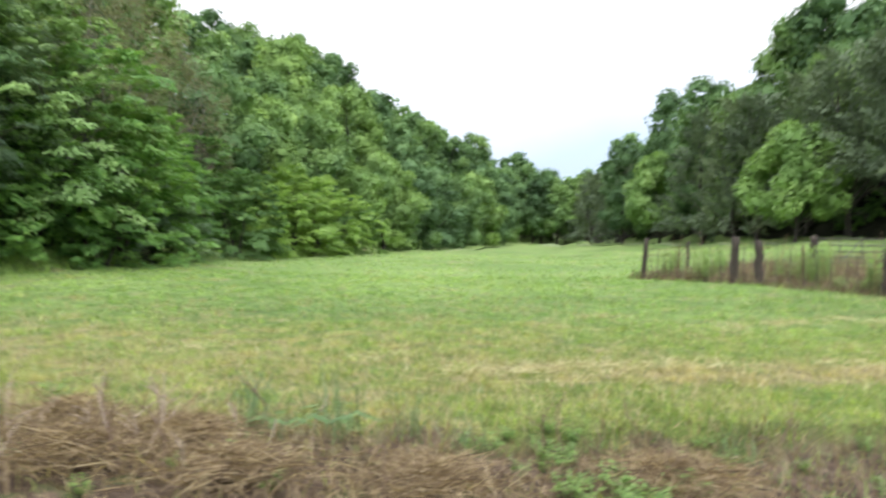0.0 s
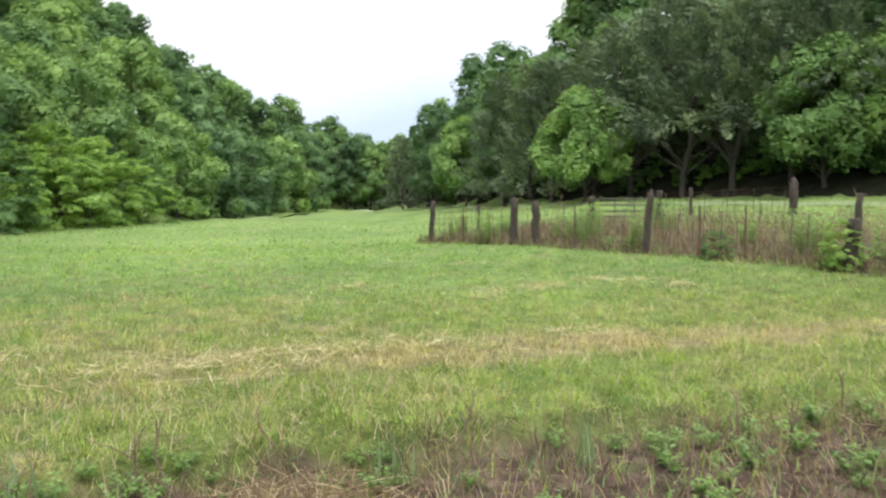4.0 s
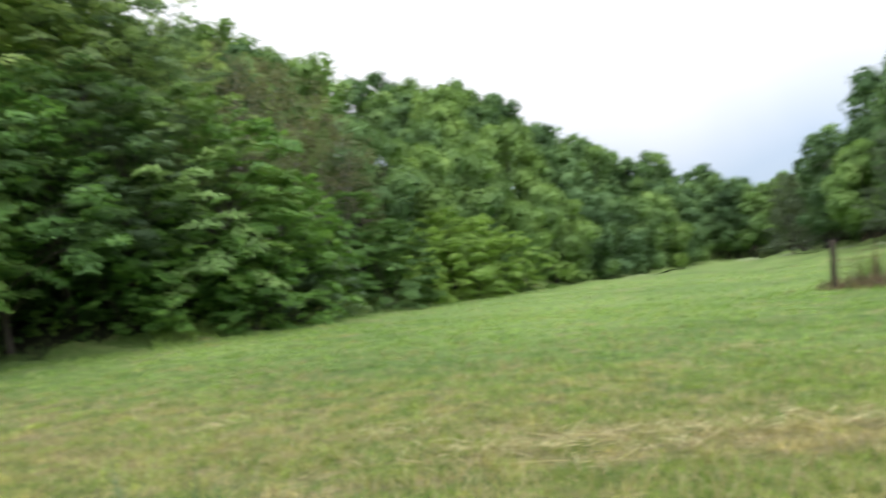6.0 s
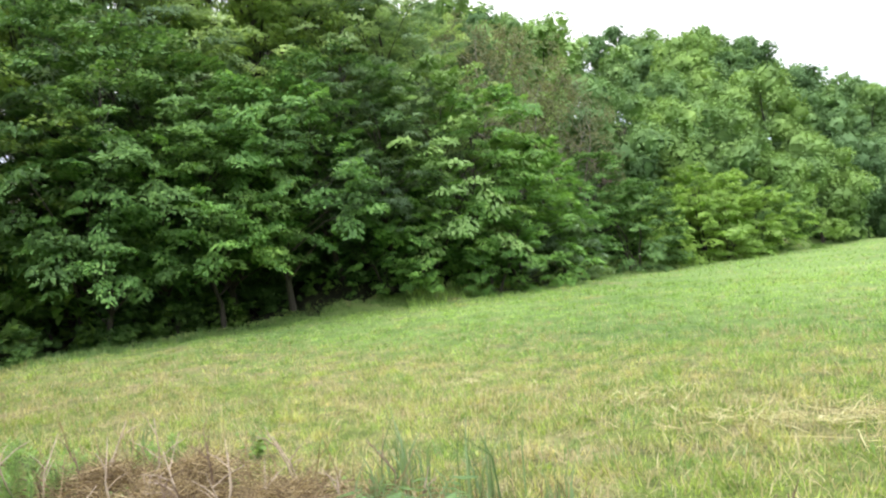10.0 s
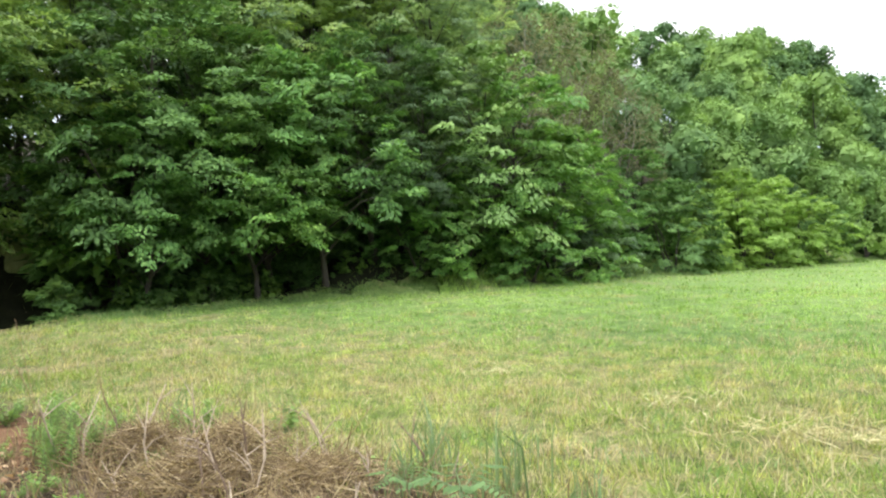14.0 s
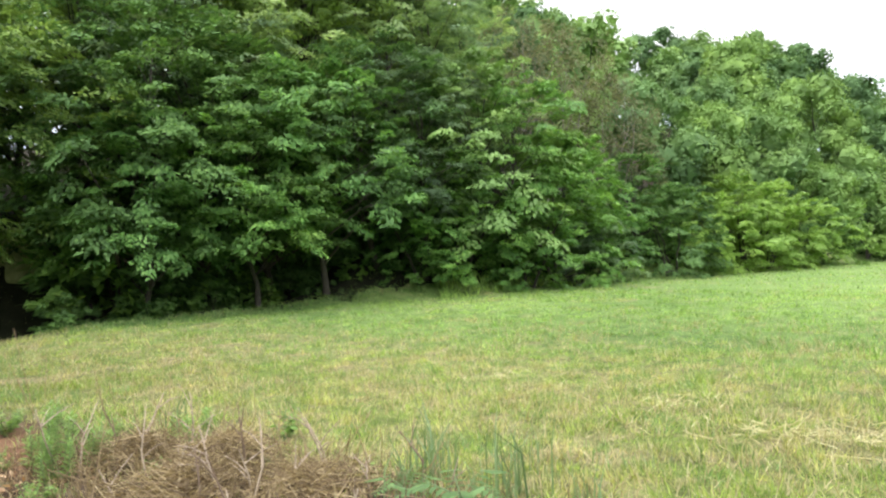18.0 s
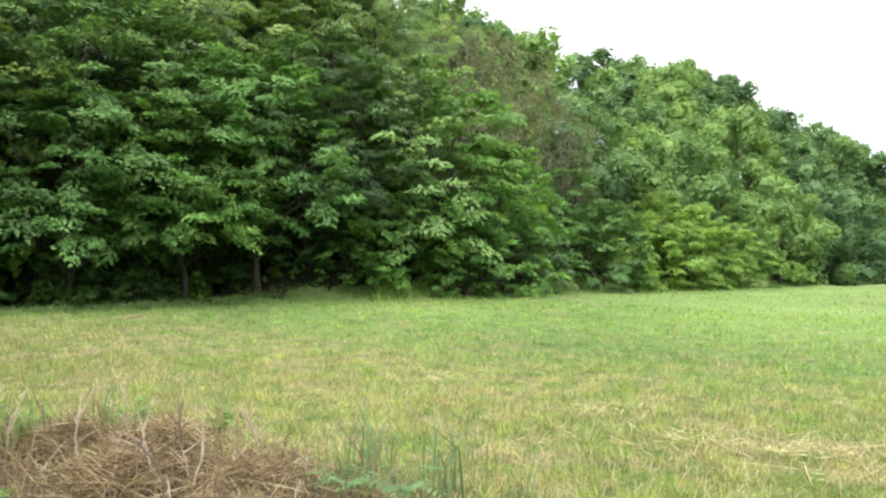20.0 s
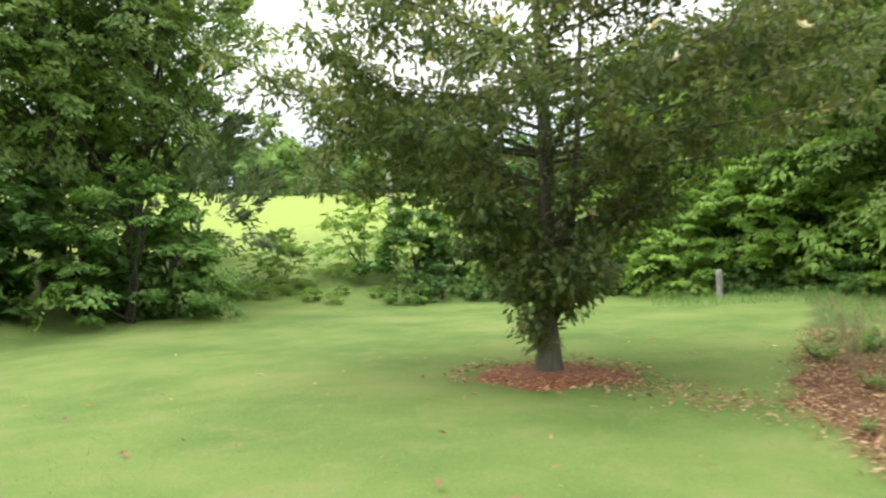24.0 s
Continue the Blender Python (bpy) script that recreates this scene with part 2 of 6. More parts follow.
m, nt = mat("ground_cover")
vec, sep, off = strip_place(nt)
meadow, fine, _ = meadow_colour(nt, vec, off)
# shade between the grass blades, multiplied into the ground colour, fading with distance
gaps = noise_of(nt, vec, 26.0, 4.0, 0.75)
gap_shade = ramp(nt, gaps, [(0.36, (0.36, 0.36, 0.32)), (0.58, (0.95, 0.95, 0.92))])
meadow = mixed(nt, math_node(nt, "MULTIPLY_ADD", band(nt, off, 4.0, 30.0), -0.8, 0.9), meadow, mixed(nt, 1.0, meadow, gap_shade, "MULTIPLY"))
rag = math_node(nt, "MULTIPLY_ADD", noise_of(nt, vec, 0.9, 4.0), 1.6, -0.8)
off_r = math_node(nt, "ADD", off, rag)
litter_n = noise_of(nt, vec, 5.0, 6.0, 0.7)
litter = ramp(nt, litter_n, [(0.3, (0.022, 0.016, 0.011)), (0.5, (0.08, 0.057, 0.04)), (0.72, (0.2, 0.15, 0.105))])
away = math_node(nt, "SUBTRACT", 1.0, band(nt, sep.outputs["X"], -14.0, -10.5))
litter = mixed(nt, math_node(nt, "MAXIMUM", away, math_node(nt, "MULTIPLY", band(nt, noise_of(nt, vec, 3.3, 4.0), 0.54, 0.66), 0.6)), litter, (0.085, 0.12, 0.04))
lawn_n = noise_of(nt, vec, 0.35, 5.0, 0.6)
lawn = ramp(nt, lawn_n, [(0.34, (0.115, 0.185, 0.05)), (0.52, (0.175, 0.25, 0.07)), (0.68, (0.25, 0.295, 0.1))])
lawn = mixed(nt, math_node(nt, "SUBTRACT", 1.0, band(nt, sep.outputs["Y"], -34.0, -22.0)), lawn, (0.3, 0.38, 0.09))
lawn = mixed(nt, math_node(nt, "MULTIPLY", band(nt, noise_of(nt, vec, 1.4, 5.0, 0.7), 0.5, 0.68), 0.55), lawn, (0.24, 0.25, 0.1))
lawn = mixed(nt, math_node(nt, "MULTIPLY", noise_of(nt, vec, 40.0, 3.0), 0.5), lawn, (0.08, 0.14, 0.035))
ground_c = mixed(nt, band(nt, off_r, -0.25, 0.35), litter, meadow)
red = ramp(nt, litter_n, [(0.25, (0.05, 0.026, 0.016)), (0.5, (0.15, 0.08, 0.045)), (0.75, (0.27, 0.17, 0.1))])
red_at = math_node(nt, "MULTIPLY", math_node(nt, "SUBTRACT", 1.0, away), math_node(nt, "MULTIPLY", math_node(nt, "SUBTRACT", 1.0, band(nt, sep.outputs["X"], -7.0, -4.8)), math_node(nt, "SUBTRACT", 1.0, band(nt, off_r, -0.6, 0.1))))
ground_c = mixed(nt, red_at, ground_c, red)
taper = math_node(nt, "MULTIPLY", math_node(nt, "MAXIMUM", math_node(nt, "SUBTRACT", -9.0, sep.outputs["X"]), 0.0), -0.24)
lawn_r = math_node(nt, "MULTIPLY_ADD", noise_of(nt, vec, 1.1, 3.0), 0.8, math_node(nt, "ADD", math_node(nt, "ADD", off, 2.3), taper))
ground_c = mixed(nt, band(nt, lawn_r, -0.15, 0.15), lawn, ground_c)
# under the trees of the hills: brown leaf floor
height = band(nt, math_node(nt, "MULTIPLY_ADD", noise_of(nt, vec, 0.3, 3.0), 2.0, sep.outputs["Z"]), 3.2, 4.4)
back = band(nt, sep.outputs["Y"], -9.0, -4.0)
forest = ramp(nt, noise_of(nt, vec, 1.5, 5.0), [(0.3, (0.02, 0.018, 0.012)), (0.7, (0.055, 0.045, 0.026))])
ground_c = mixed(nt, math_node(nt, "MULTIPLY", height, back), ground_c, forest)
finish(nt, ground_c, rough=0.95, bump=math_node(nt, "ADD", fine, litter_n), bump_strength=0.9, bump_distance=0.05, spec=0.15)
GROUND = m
# near-black base colour: the shade below the canopy is painted into this floor
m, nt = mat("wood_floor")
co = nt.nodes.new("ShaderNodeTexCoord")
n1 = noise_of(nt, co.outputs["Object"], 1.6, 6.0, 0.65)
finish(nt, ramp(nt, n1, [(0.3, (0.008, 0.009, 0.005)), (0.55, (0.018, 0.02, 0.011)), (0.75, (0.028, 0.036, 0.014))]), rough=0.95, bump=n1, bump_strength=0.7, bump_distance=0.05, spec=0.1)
SHADE_FLOOR = m


def blade_material(name, kind):
    m, nt = mat(name)
    vec, sep, off = strip_place(nt)
    geo = nt.nodes.new("ShaderNodeNewGeometry")
    rnd = geo.outputs["Random Per Island"]
    if kind == "meadow":
        c, *_ = meadow_colour(nt, vec, off, 0.8)
        c = mixed(nt, 1.0, c, ramp(nt, rnd, [(0.0, (1.05, 1.15, 1.0)), (0.5, (1.6, 1.7, 1.4)), (1.0, (2.4, 2.35, 2.0))]), "MULTIPLY")
        again = math_node(nt, "FRACT", math_node(nt, "MULTIPLY", rnd, 37.3))
        c = mixed(nt, math_node(nt, "MULTIPLY", band(nt, again, 0.76, 0.84), math_node(nt, "SUBTRACT", 1.0, math_node(nt, "MULTIPLY", band(nt, off, 6.0, 16.0), 0.75))), c, ramp(nt, rnd, [(0.0, (0.29, 0.26, 0.145)), (1.0, (0.56, 0.51, 0.32))]))
        c = mixed(nt, math_node(nt, "SUBTRACT", 1.0, band(nt, again, 0.04, 0.09)), c, (0.085, 0.15, 0.035))
    elif kind == "tuft":
        c = ramp(nt, rnd, [(0.0, (0.1, 0.19, 0.055)), (0.6, (0.17, 0.3, 0.09)), (1.0, (0.3, 0.4, 0.16))])
    elif kind == "lawn":
        c = ramp(nt, rnd, [(0.0, (0.16, 0.235, 0.06)), (0.5, (0.2, 0.28, 0.078)), (1.0, (0.26, 0.32, 0.11))])
    elif kind == "straw":
        c = ramp(nt, rnd, [(0.0, (0.068, 0.048, 0.03)), (0.4, (0.19, 0.136, 0.08)), (0.8, (0.36, 0.28, 0.16)), (1.0, (0.6, 0.5, 0.32))])
    elif kind == "hay":
        c = ramp(nt, rnd, [(0.0, (0.25, 0.21, 0.11)), (0.5, (0.4, 0.345, 0.19)), (1.0, (0.6, 0.53, 0.33))])
    elif kind == "bleached":
        c = ramp(nt, rnd, [(0.0, (0.2, 0.18, 0.09)), (0.4, (0.44, 0.4, 0.22)), (1.0, (0.74, 0.68, 0.44))])
    elif kind == "pen":
        c = ramp(nt, rnd, [(0.0, (0.06, 0.042, 0.034)), (0.5, (0.165, 0.115, 0.088)), (0.88, (0.29, 0.215, 0.155)), (1.0, (0.46, 0.38, 0.27))])
    elif kind == "reed":
        c = ramp(nt, rnd, [(0.0, (0.09, 0.15, 0.065)), (1.0, (0.2, 0.29, 0.14))])
    else:
        c = ramp(nt, rnd, [(0.0, (0.13, 0.07, 0.04)), (0.5, (0.33, 0.19, 0.11)), (1.0, (0.55, 0.4, 0.26))])
    finish(nt, c, rough=0.5 if kind in ("meadow", "tuft", "reed") else 0.75, through_light=0.35, spec=0.4)
    return m


MEADOW_BLADES = blade_material("meadow_blades", "meadow")
TUFT_BLADES = blade_material("tuft_blades", "tuft")
LAWN_BLADES = blade_material("lawn_blades", "lawn")
STRAW = blade_material("dead_stems", "straw")
HAY = blade_material("cut_hay", "hay")
HAY_PALE = blade_material("bleached_hay", "bleached")
PEN_STEMS = blade_material("pen_stems", "pen")
REED = blade_material("reed_blades", "reed")
FALLEN = blade_material("fallen_leaves", "fallen")

STALK = bark_material("bleached_stalk", (0.24, 0.18, 0.13), (0.5, 0.41, 0.31))
m, nt = mat("grassy_lane")
co = nt.nodes.new("ShaderNodeTexCoord")
n1 = noise_of(nt, co.outputs["Object"], 6.0, 6.0)
finish(nt, ramp(nt, n1, [(0.3, (0.13, 0.19, 0.07)), (0.7, (0.24, 0.29, 0.14))]), rough=0.95, bump=n1)
ROAD = m
m, nt = mat("red_mulch")
co = nt.nodes.new("ShaderNodeTexCoord")
n1 = noise_of(nt, co.outputs["Object"], 11.0, 6.0, 0.7)
finish(nt, ramp(nt, n1, [(0.3, (0.07, 0.022, 0.012)), (0.5, (0.2, 0.075, 0.035)), (0.7, (0.36, 0.17, 0.085))]), rough=0.95, bump=n1, bump_strength=0.9)
MULCH = m
# grass colour raised so that the bank reads as lit ground
m, nt = mat("lit_bank_cover")
co = nt.nodes.new("ShaderNodeTexCoord")
n1 = noise_of(nt, co.outputs["Object"], 2.5, 6.0, 0.7)
finish(nt, ramp(nt, n1, [(0.3, (0.18, 0.22, 0.08)), (0.7, (0.38, 0.4, 0.18))]), rough=0.95, bump=n1, bump_strength=0.8)
LIT_BANK = m
m, nt = mat("flower_petals")
co = nt.nodes.new("ShaderNodeTexCoord")
n1 = noise_of(nt, co.outputs["Object"], 9.0, 2.0)
finish(nt, ramp(nt, n1, [(0.3, (0.62, 0.52, 0.3)), (0.6, (0.85, 0.82, 0.68))]), rough=0.6, through_light=0.3)
PETAL = m


# ---- mesh building ----
def mesh_np(name, verts, faces, material):
    """A mesh from arrays: verts (n, 3), faces (m, 3) or (m, 4)."""
    verts, faces = np.asarray(verts, np.float32), np.asarray(faces, np.int32)
    me = bpy.data.meshes.new(name)
    k = faces.shape[1]
    me.vertices.add(len(verts))
    me.vertices.foreach_set("co", verts.ravel())
    me.loops.add(faces.size)
    me.loops.foreach_set("vertex_index", faces.ravel())
    me.polygons.add(len(faces))
    me.polygons.foreach_set("loop_start", np.arange(0, faces.size, k, dtype=np.int32))
    me.update(calc_edges=True)
    me.validate()
    me.materials.append(material)
    return me


def smooth(me):
    me.polygons.foreach_set("use_smooth", np.ones(len(me.polygons), bool))
    return me


def thing(name, place, label, category, group="", kind="", turn=0.0, size=1.0):
    ob = new(name)
    ob.matrix_world = Matrix.Translation(place) @ pose(0, 0, 0, 0, 0, turn) @ Matrix.Scale(size, 4)
    return tagged(ob, label, category, group, kind)


def part(name, me, parent, label=""):
    ob = new(name, me)
    ob.parent = parent
    return tagged(ob, label) if label else ob


def tubes(paths, sides=6):
    """Tapered tubes: each path is a list of (point, radius). Returns verts and quads, ends closed by narrowing."""
    verts, faces = [], []
    for path in paths:
        pts = [Vector(p) for p, _ in path]
        first = len(verts)
        for i, (p, (_, r)) in enumerate(zip(pts, path)):
            d = (pts[min(i + 1, len(pts) - 1)] - pts[max(i - 1, 0)]).normalized()
            a = d.orthogonal().normalized() if abs(d.z) > 0.95 else d.cross(Vector((0, 0, 1))).normalized()
            b = d.cross(a)
            for s in range(sides):
                w = 2 * math.pi * s / sides
                verts.append(p + (a * math.cos(w) + b * math.sin(w)) * r)
        for i in range(len(pts) - 1):
            for s in range(sides):
                u, v = first + i * sides + s, first + i * sides + (s + 1) % sides
                faces.append((u, v, v + sides, u + sides))
        for end, at in ((0, 1), (len(pts) - 1, 0)):
            c = len(verts)
            verts.append(pts[end])
            for s in range(0, sides, 2):
                ring = first + end * sides
                faces.append((c, ring + s, ring + (s + 1) % sides, ring + (s + 2) % sides))
    return [tuple(v) for v in verts], faces


def tube_mesh(name, paths, material, sides=6):
    v, f = tubes(paths, sides)
    return smooth(mesh_np(name, v, f, material))


def unit(a):
    return a / np.maximum(np.linalg.norm(a, axis=1, keepdims=True), 1e-6)


def leaf_arrays(rng, centre, ahead, normal, length, width, fold=0.25):
    """Folded, pointed leaves: four corners each."""
    ahead = unit(ahead)
    side = unit(np.cross(normal, ahead))
    up = np.cross(ahead, side)
    L, W = length[:, None], width[:, None]
    base = centre - ahead * L * 0.5
    tip = centre + ahead * L * 0.5 - up * L * 0.12
    mid = centre - ahead * L * 0.05 + up * W * fold
    left, right = mid + side * W * 0.5 - up * W * fold, mid - side * W * 0.5 - up * W * fold
    v = np.stack([base, left, tip, right], 1).reshape(-1, 3)
    return v, np.arange(len(v)).reshape(-1, 4)


def crown_mesh(name, rng, H, R, base, clumps, per, leaf, material, flat=0.5, top=0.62, rc=0.3, lobes=0.22, wide=0.5, simple=False):
    """A crown of leafy sprays with an uneven outline. Returns the mesh and the spray centres."""
    v = rng.uniform(0.0, 1.0, clumps)
    v = v ** 0.85
    prof = np.where(v < 1 - top, 0.72 + 0.28 * v / (1 - top), np.sqrt(np.maximum(0.0, 1 - ((v - (1 - top)) / top) ** 2)) * 0.93 + 0.07)
    az = rng.uniform(0, 2 * np.pi, clumps)
    k = rng.integers(2, 5)
    lob = 1 + lobes * np.sin(k * az + rng.uniform(0, 6)) + rng.normal(0, lobes * 0.6, clumps)
    rad = R * prof * lob * np.sqrt(rng.uniform(0.18, 1.0, clumps))
    z = base + v * (H - base) + rng.normal(0, 0.03 * H, clumps)
    c = np.stack([rad * np.cos(az), rad * np.sin(az), np.maximum(z, base * 0.6)], 1)
    size = R * rc * rng.uniform(0.6, 1.35, clumps) * (0.55 + 0.45 * (1 - v))
    n = clumps * per
    own = np.repeat(np.arange(clumps), per)
    d = unit(rng.normal(0, 1, (n, 3))) * (rng.uniform(0, 1, n) ** 0.4)[:, None]
    d[:, 2] *= flat
    # sprays droop outwards
    outward = np.stack([np.cos(az), np.sin(az), 0 * az], 1)[own]
    reach = (d * outward).sum(1)
    d[:, 2] -= 0.28 * np.maximum(reach, 0) ** 2
    p = c[own] + d * size[own][:, None]
    ahead = outward * 0.7 + d + rng.normal(0, 0.45, (n, 3))
    ahead[:, 2] -= 0.25
    normal = np.array([0, 0, 1.0]) + d * 0.5 + outward * 0.25 + rng.normal(0, 0.33, (n, 3))
    length = leaf * rng.uniform(0.65, 1.35, n)
    if simple:
        ahead = unit(ahead)
        side = unit(np.cross(normal, ahead)) * (length * wide * 0.6)[:, None]
        verts = np.stack([p - ahead * length[:, None] * 0.4 - side, p - ahead * length[:, None] * 0.3 + side, p + ahead * length[:, None] * 0.6], 1).reshape(-1, 3)
        return mesh_np(name, verts, np.arange(len(verts)).reshape(-1, 3), material), c
    verts, faces = leaf_arrays(rng, p, ahead, normal, length, length * wide)
    return mesh_np(name, verts, faces, material), c


def spray_crown(name, rng, H, R, base, sprays, per, leaf, material, top=0.6, fan=0.36, droop=0.5, lobes=0.18, wide=0.45, inner=0.25, lift=0.0, tiered=0.2, simple=True, loose=0.24, crest=0.75):
    """A crown of leafy fans: each bough ends in a flat spray that droops at its tip, in tiers with dark gaps between. Returns the mesh and the fans' roots."""
    v = rng.uniform(0.0, 1.0, sprays)
    prof = np.where(v < 1 - top, 0.8 + 0.2 * v / (1 - top), np.sqrt(np.maximum(0.0, 1 - ((v - (1 - top)) / top) ** 2)) * 0.9 + 0.1)
    az = rng.uniform(0, 2 * np.pi, sprays)
    k = rng.integers(2, 5)
    lob = 1 + lobes * np.sin(k * az + 5 * v + rng.uniform(0, 6)) + rng.normal(0, lobes * 0.5, sprays)
    deep = np.where(rng.uniform(0, 1, sprays) < inner, rng.uniform(0.15, 0.6, sprays), rng.uniform(0.62, 0.9, sprays))
    rad = R * prof * lob * deep
    tier = (H - base) / 9
    z = base + v * (H - base) * 0.96
    z = z + tiered * (np.round(z / tier + 0.35 * np.sin(az * 3)) * tier - z)
    c = np.stack([rad * np.cos(az), rad * np.sin(az), z], 1)
    ln = R * fan * rng.uniform(0.65, 1.3, sprays) * (1 - 0.3 * v)
    aim = az + rng.normal(0, 0.45, sprays)
    axis = np.stack([np.cos(aim), np.sin(aim), rng.normal(0.05 + lift, 0.3, sprays) + crest * v ** 3], 1)
    axis = unit(axis)
    side = unit(np.cross(axis, np.array([0, 0, 1.0])))
    n = sprays * per
    own = np.repeat(np.arange(sprays), per)
    u = rng.uniform(0, 1, n) ** 0.75
    w = rng.uniform(-1, 1, n)
    half = 0.5 * ln[own] * np.sin(np.pi * (0.12 + 0.76 * u))
    p = c[own] + axis[own] * (u * ln[own])[:, None] + side[own] * (w * half)[:, None]
    p[:, 2] -= droop * ln[own] * (0.55 * u ** 2 + 0.25 * w ** 2) - rng.normal(0, 0.05, n) * ln[own]
    up = np.array([0, 0, 1.0])
    ahead = axis[own] * (0.45 + 0.5 * u)[:, None] + side[own] * (w * 0.8)[:, None] - up * (0.2 + droop * 0.8 * u)[:, None] + rng.normal(0, 0.3, (n, 3))
    normal = up * 0.75 + axis[own] * 0.6 + side[own] * (w * 0.3)[:, None] + rng.normal(0, loose, (n, 3))
    length = leaf * rng.uniform(0.7, 1.35, n)
    if simple:
        ahead = unit(ahead)
        across = unit(np.cross(normal, ahead)) * (length * wide * 0.6)[:, None]
        verts = np.stack([p - ahead * length[:, None] * 0.3 - across, p - ahead * length[:, None] * 0.2 + across, p + ahead * length[:, None] * 0.6], 1).reshape(-1, 3)
        return mesh_np(name, verts, np.arange(len(verts)).reshape(-1, 3), material), c
    verts, faces = leaf_arrays(rng, p, ahead, normal, length, length * wide)
    return mesh_np(name, verts, faces, material), c


def puff_crown(name, rng, H, R, base, lobes, per, leaf, material, wide=0.7, bulk=(0.25, 0.46)):
    """A far crown of many rounded leafy billows with dark gaps between. Returns the mesh and the billows' centres."""
    v = (np.arange(lobes) + rng.uniform(0, 1, lobes)) / lobes
    az = np.arange(lobes) * 2.4 + rng.uniform(-0.6, 0.6, lobes)
    prof = np.sqrt(np.maximum(0.03, 1 - (np.abs(v - 0.3) / 0.72) ** 2))
    rad = R * 0.82 * prof * np.sqrt(rng.uniform(0.2, 1, lobes)) * (1 + 0.15 * np.sin(2 * az + 1.0))
    c = np.stack([rad * np.cos(az), rad * np.sin(az), base + v * (H - base) * 0.93], 1)
    size = R * rng.uniform(*bulk, lobes)
    n = lobes * per
    own = np.repeat(np.arange(lobes), per)
    # each billow is made of smaller leafy clumps, which stand out from it
    clumps = max(5, per // 18)
    heart = unit(rng.normal(0, 1, (lobes, clumps, 3)) + np.array([0, 0, 0.35]))
    mine = heart[own, rng.integers(0, clumps, n)]
    off = rng.normal(0, 0.28, (n, 3))
    d = unit(mine + off)
    deep = 0.86 + 0.3 * np.exp(-(off ** 2).sum(1) / 0.12) * rng.uniform(0.5, 1.1, n)
    p = c[own] + d * (size[own] * deep)[:, None] * np.array([1, 1, 0.8])
    gap = ((p[:, None, :] - c[None, :, :]) ** 2).sum(2) / (size ** 2)[None, :]
    gap[np.arange(n), own] = 9.0
    keep = gap.min(1) > 0.4
    p, d, off, mine, n = p[keep], d[keep], off[keep], mine[keep], int(keep.sum())
    ahead = unit(d * 0.5 + off * 1.5 + rng.normal(0, 0.4, (n, 3)) - np.array([0, 0, 0.3]))
    dome = unit(p - np.array([0, 0, base + 0.3 * (H - base)]))
    normal = dome * 0.9 + mine * 0.5 + off * 1.6 + rng.normal(0, 0.18, (n, 3)) + np.array([0, 0, 0.25])
    length = leaf * rng.uniform(0.65, 1.4, n)
    side = unit(np.cross(normal, ahead)) * (length * wide * 0.55)[:, None]
    # the close inner foliage, in larger pieces
    own = np.repeat(np.arange(lobes), 42)
    m = len(own)
    d = unit(rng.normal(0, 1, (m, 3)) + np.array([0, 0, 0.3]))
    q = c[own] + d * (size[own] * rng.uniform(0.5, 0.68, m))[:, None] * np.array([1, 1, 0.8])
    gap = ((q[:, None, :] - c[None, :, :]) ** 2).sum(2) / (size ** 2)[None, :]
    gap[np.arange(m), own] = 9.0
    keep = gap.min(1) > 0.3
    q, d, own = q[keep], d[keep], own[keep]
    big = size[own] * rng.uniform(0.42, 0.62, len(q))
    turn = unit(np.cross(d, rng.normal(0, 1, (len(q), 3))))
    flank = unit(np.cross(d + rng.normal(0, 0.4, d.shape), turn))
    p, ahead, length, side = np.concatenate([p, q]), np.concatenate([ahead, turn]), np.concatenate([length, big]), np.concatenate([side, flank * (big * 0.5)[:, None]])
    verts = np.stack([p - ahead * length[:, None] * 0.4 - side, p - ahead * length[:, None] * 0.3 + side, p + ahead * length[:, None] * 0.6], 1).reshape(-1, 3)
    return mesh_np(name, verts, np.arange(len(verts)).reshape(-1, 3), material), c


def cedar_crown(name, rng, H, R, base, plumes, per, leaf, material, wide=0.22):
    """A dense dark crown of upswept feathery plumes on a broad cone. Returns the mesh and the plumes' roots."""
    v = rng.uniform(0, 1, plumes) ** 1.1
    az = rng.uniform(0, 2 * np.pi, plumes)
    prof = (1 - v) ** 0.62 * (1 + 0.18 * np.sin(3 * az + 7 * v)) + 0.05
    rad = R * prof * rng.uniform(0.55, 0.95, plumes)
    c = np.stack([rad * np.cos(az), rad * np.sin(az), base + v * (H - base) * 0.93], 1)
    ln = R * rng.uniform(0.22, 0.42, plumes)
    axis = unit(np.stack([np.cos(az) * 0.8, np.sin(az) * 0.8, rng.normal(0.55, 0.3, plumes) - 0.5 * (v < 0.15)], 1) + rng.normal(0, 0.15, (plumes, 3)))
    n = plumes * per
    own = np.repeat(np.arange(plumes), per)
    u = rng.uniform(0, 1, n)
    d = unit(rng.normal(0, 1, (n, 3)))
    p = c[own] + axis[own] * (u * ln[own])[:, None] + d * (0.34 * ln[own] * (1.1 - u))[:, None]
    ahead = unit(axis[own] + d * 0.5 + rng.normal(0, 0.2, (n, 3)))
    out = np.stack([np.cos(az), np.sin(az), 0 * az + 0.35], 1)[own]
    normal = out + d * 0.5
    length = leaf * rng.uniform(0.7, 1.4, n)
    side = unit(np.cross(normal, ahead)) * (length * wide)[:, None]
    verts = np.stack([p - ahead * length[:, None] * 0.4 - side, p - ahead * length[:, None] * 0.3 + side, p + ahead * length[:, None] * 0.6], 1).reshape(-1, 3)
    return mesh_np(name, verts, np.arange(len(verts)).reshape(-1, 3), material), c


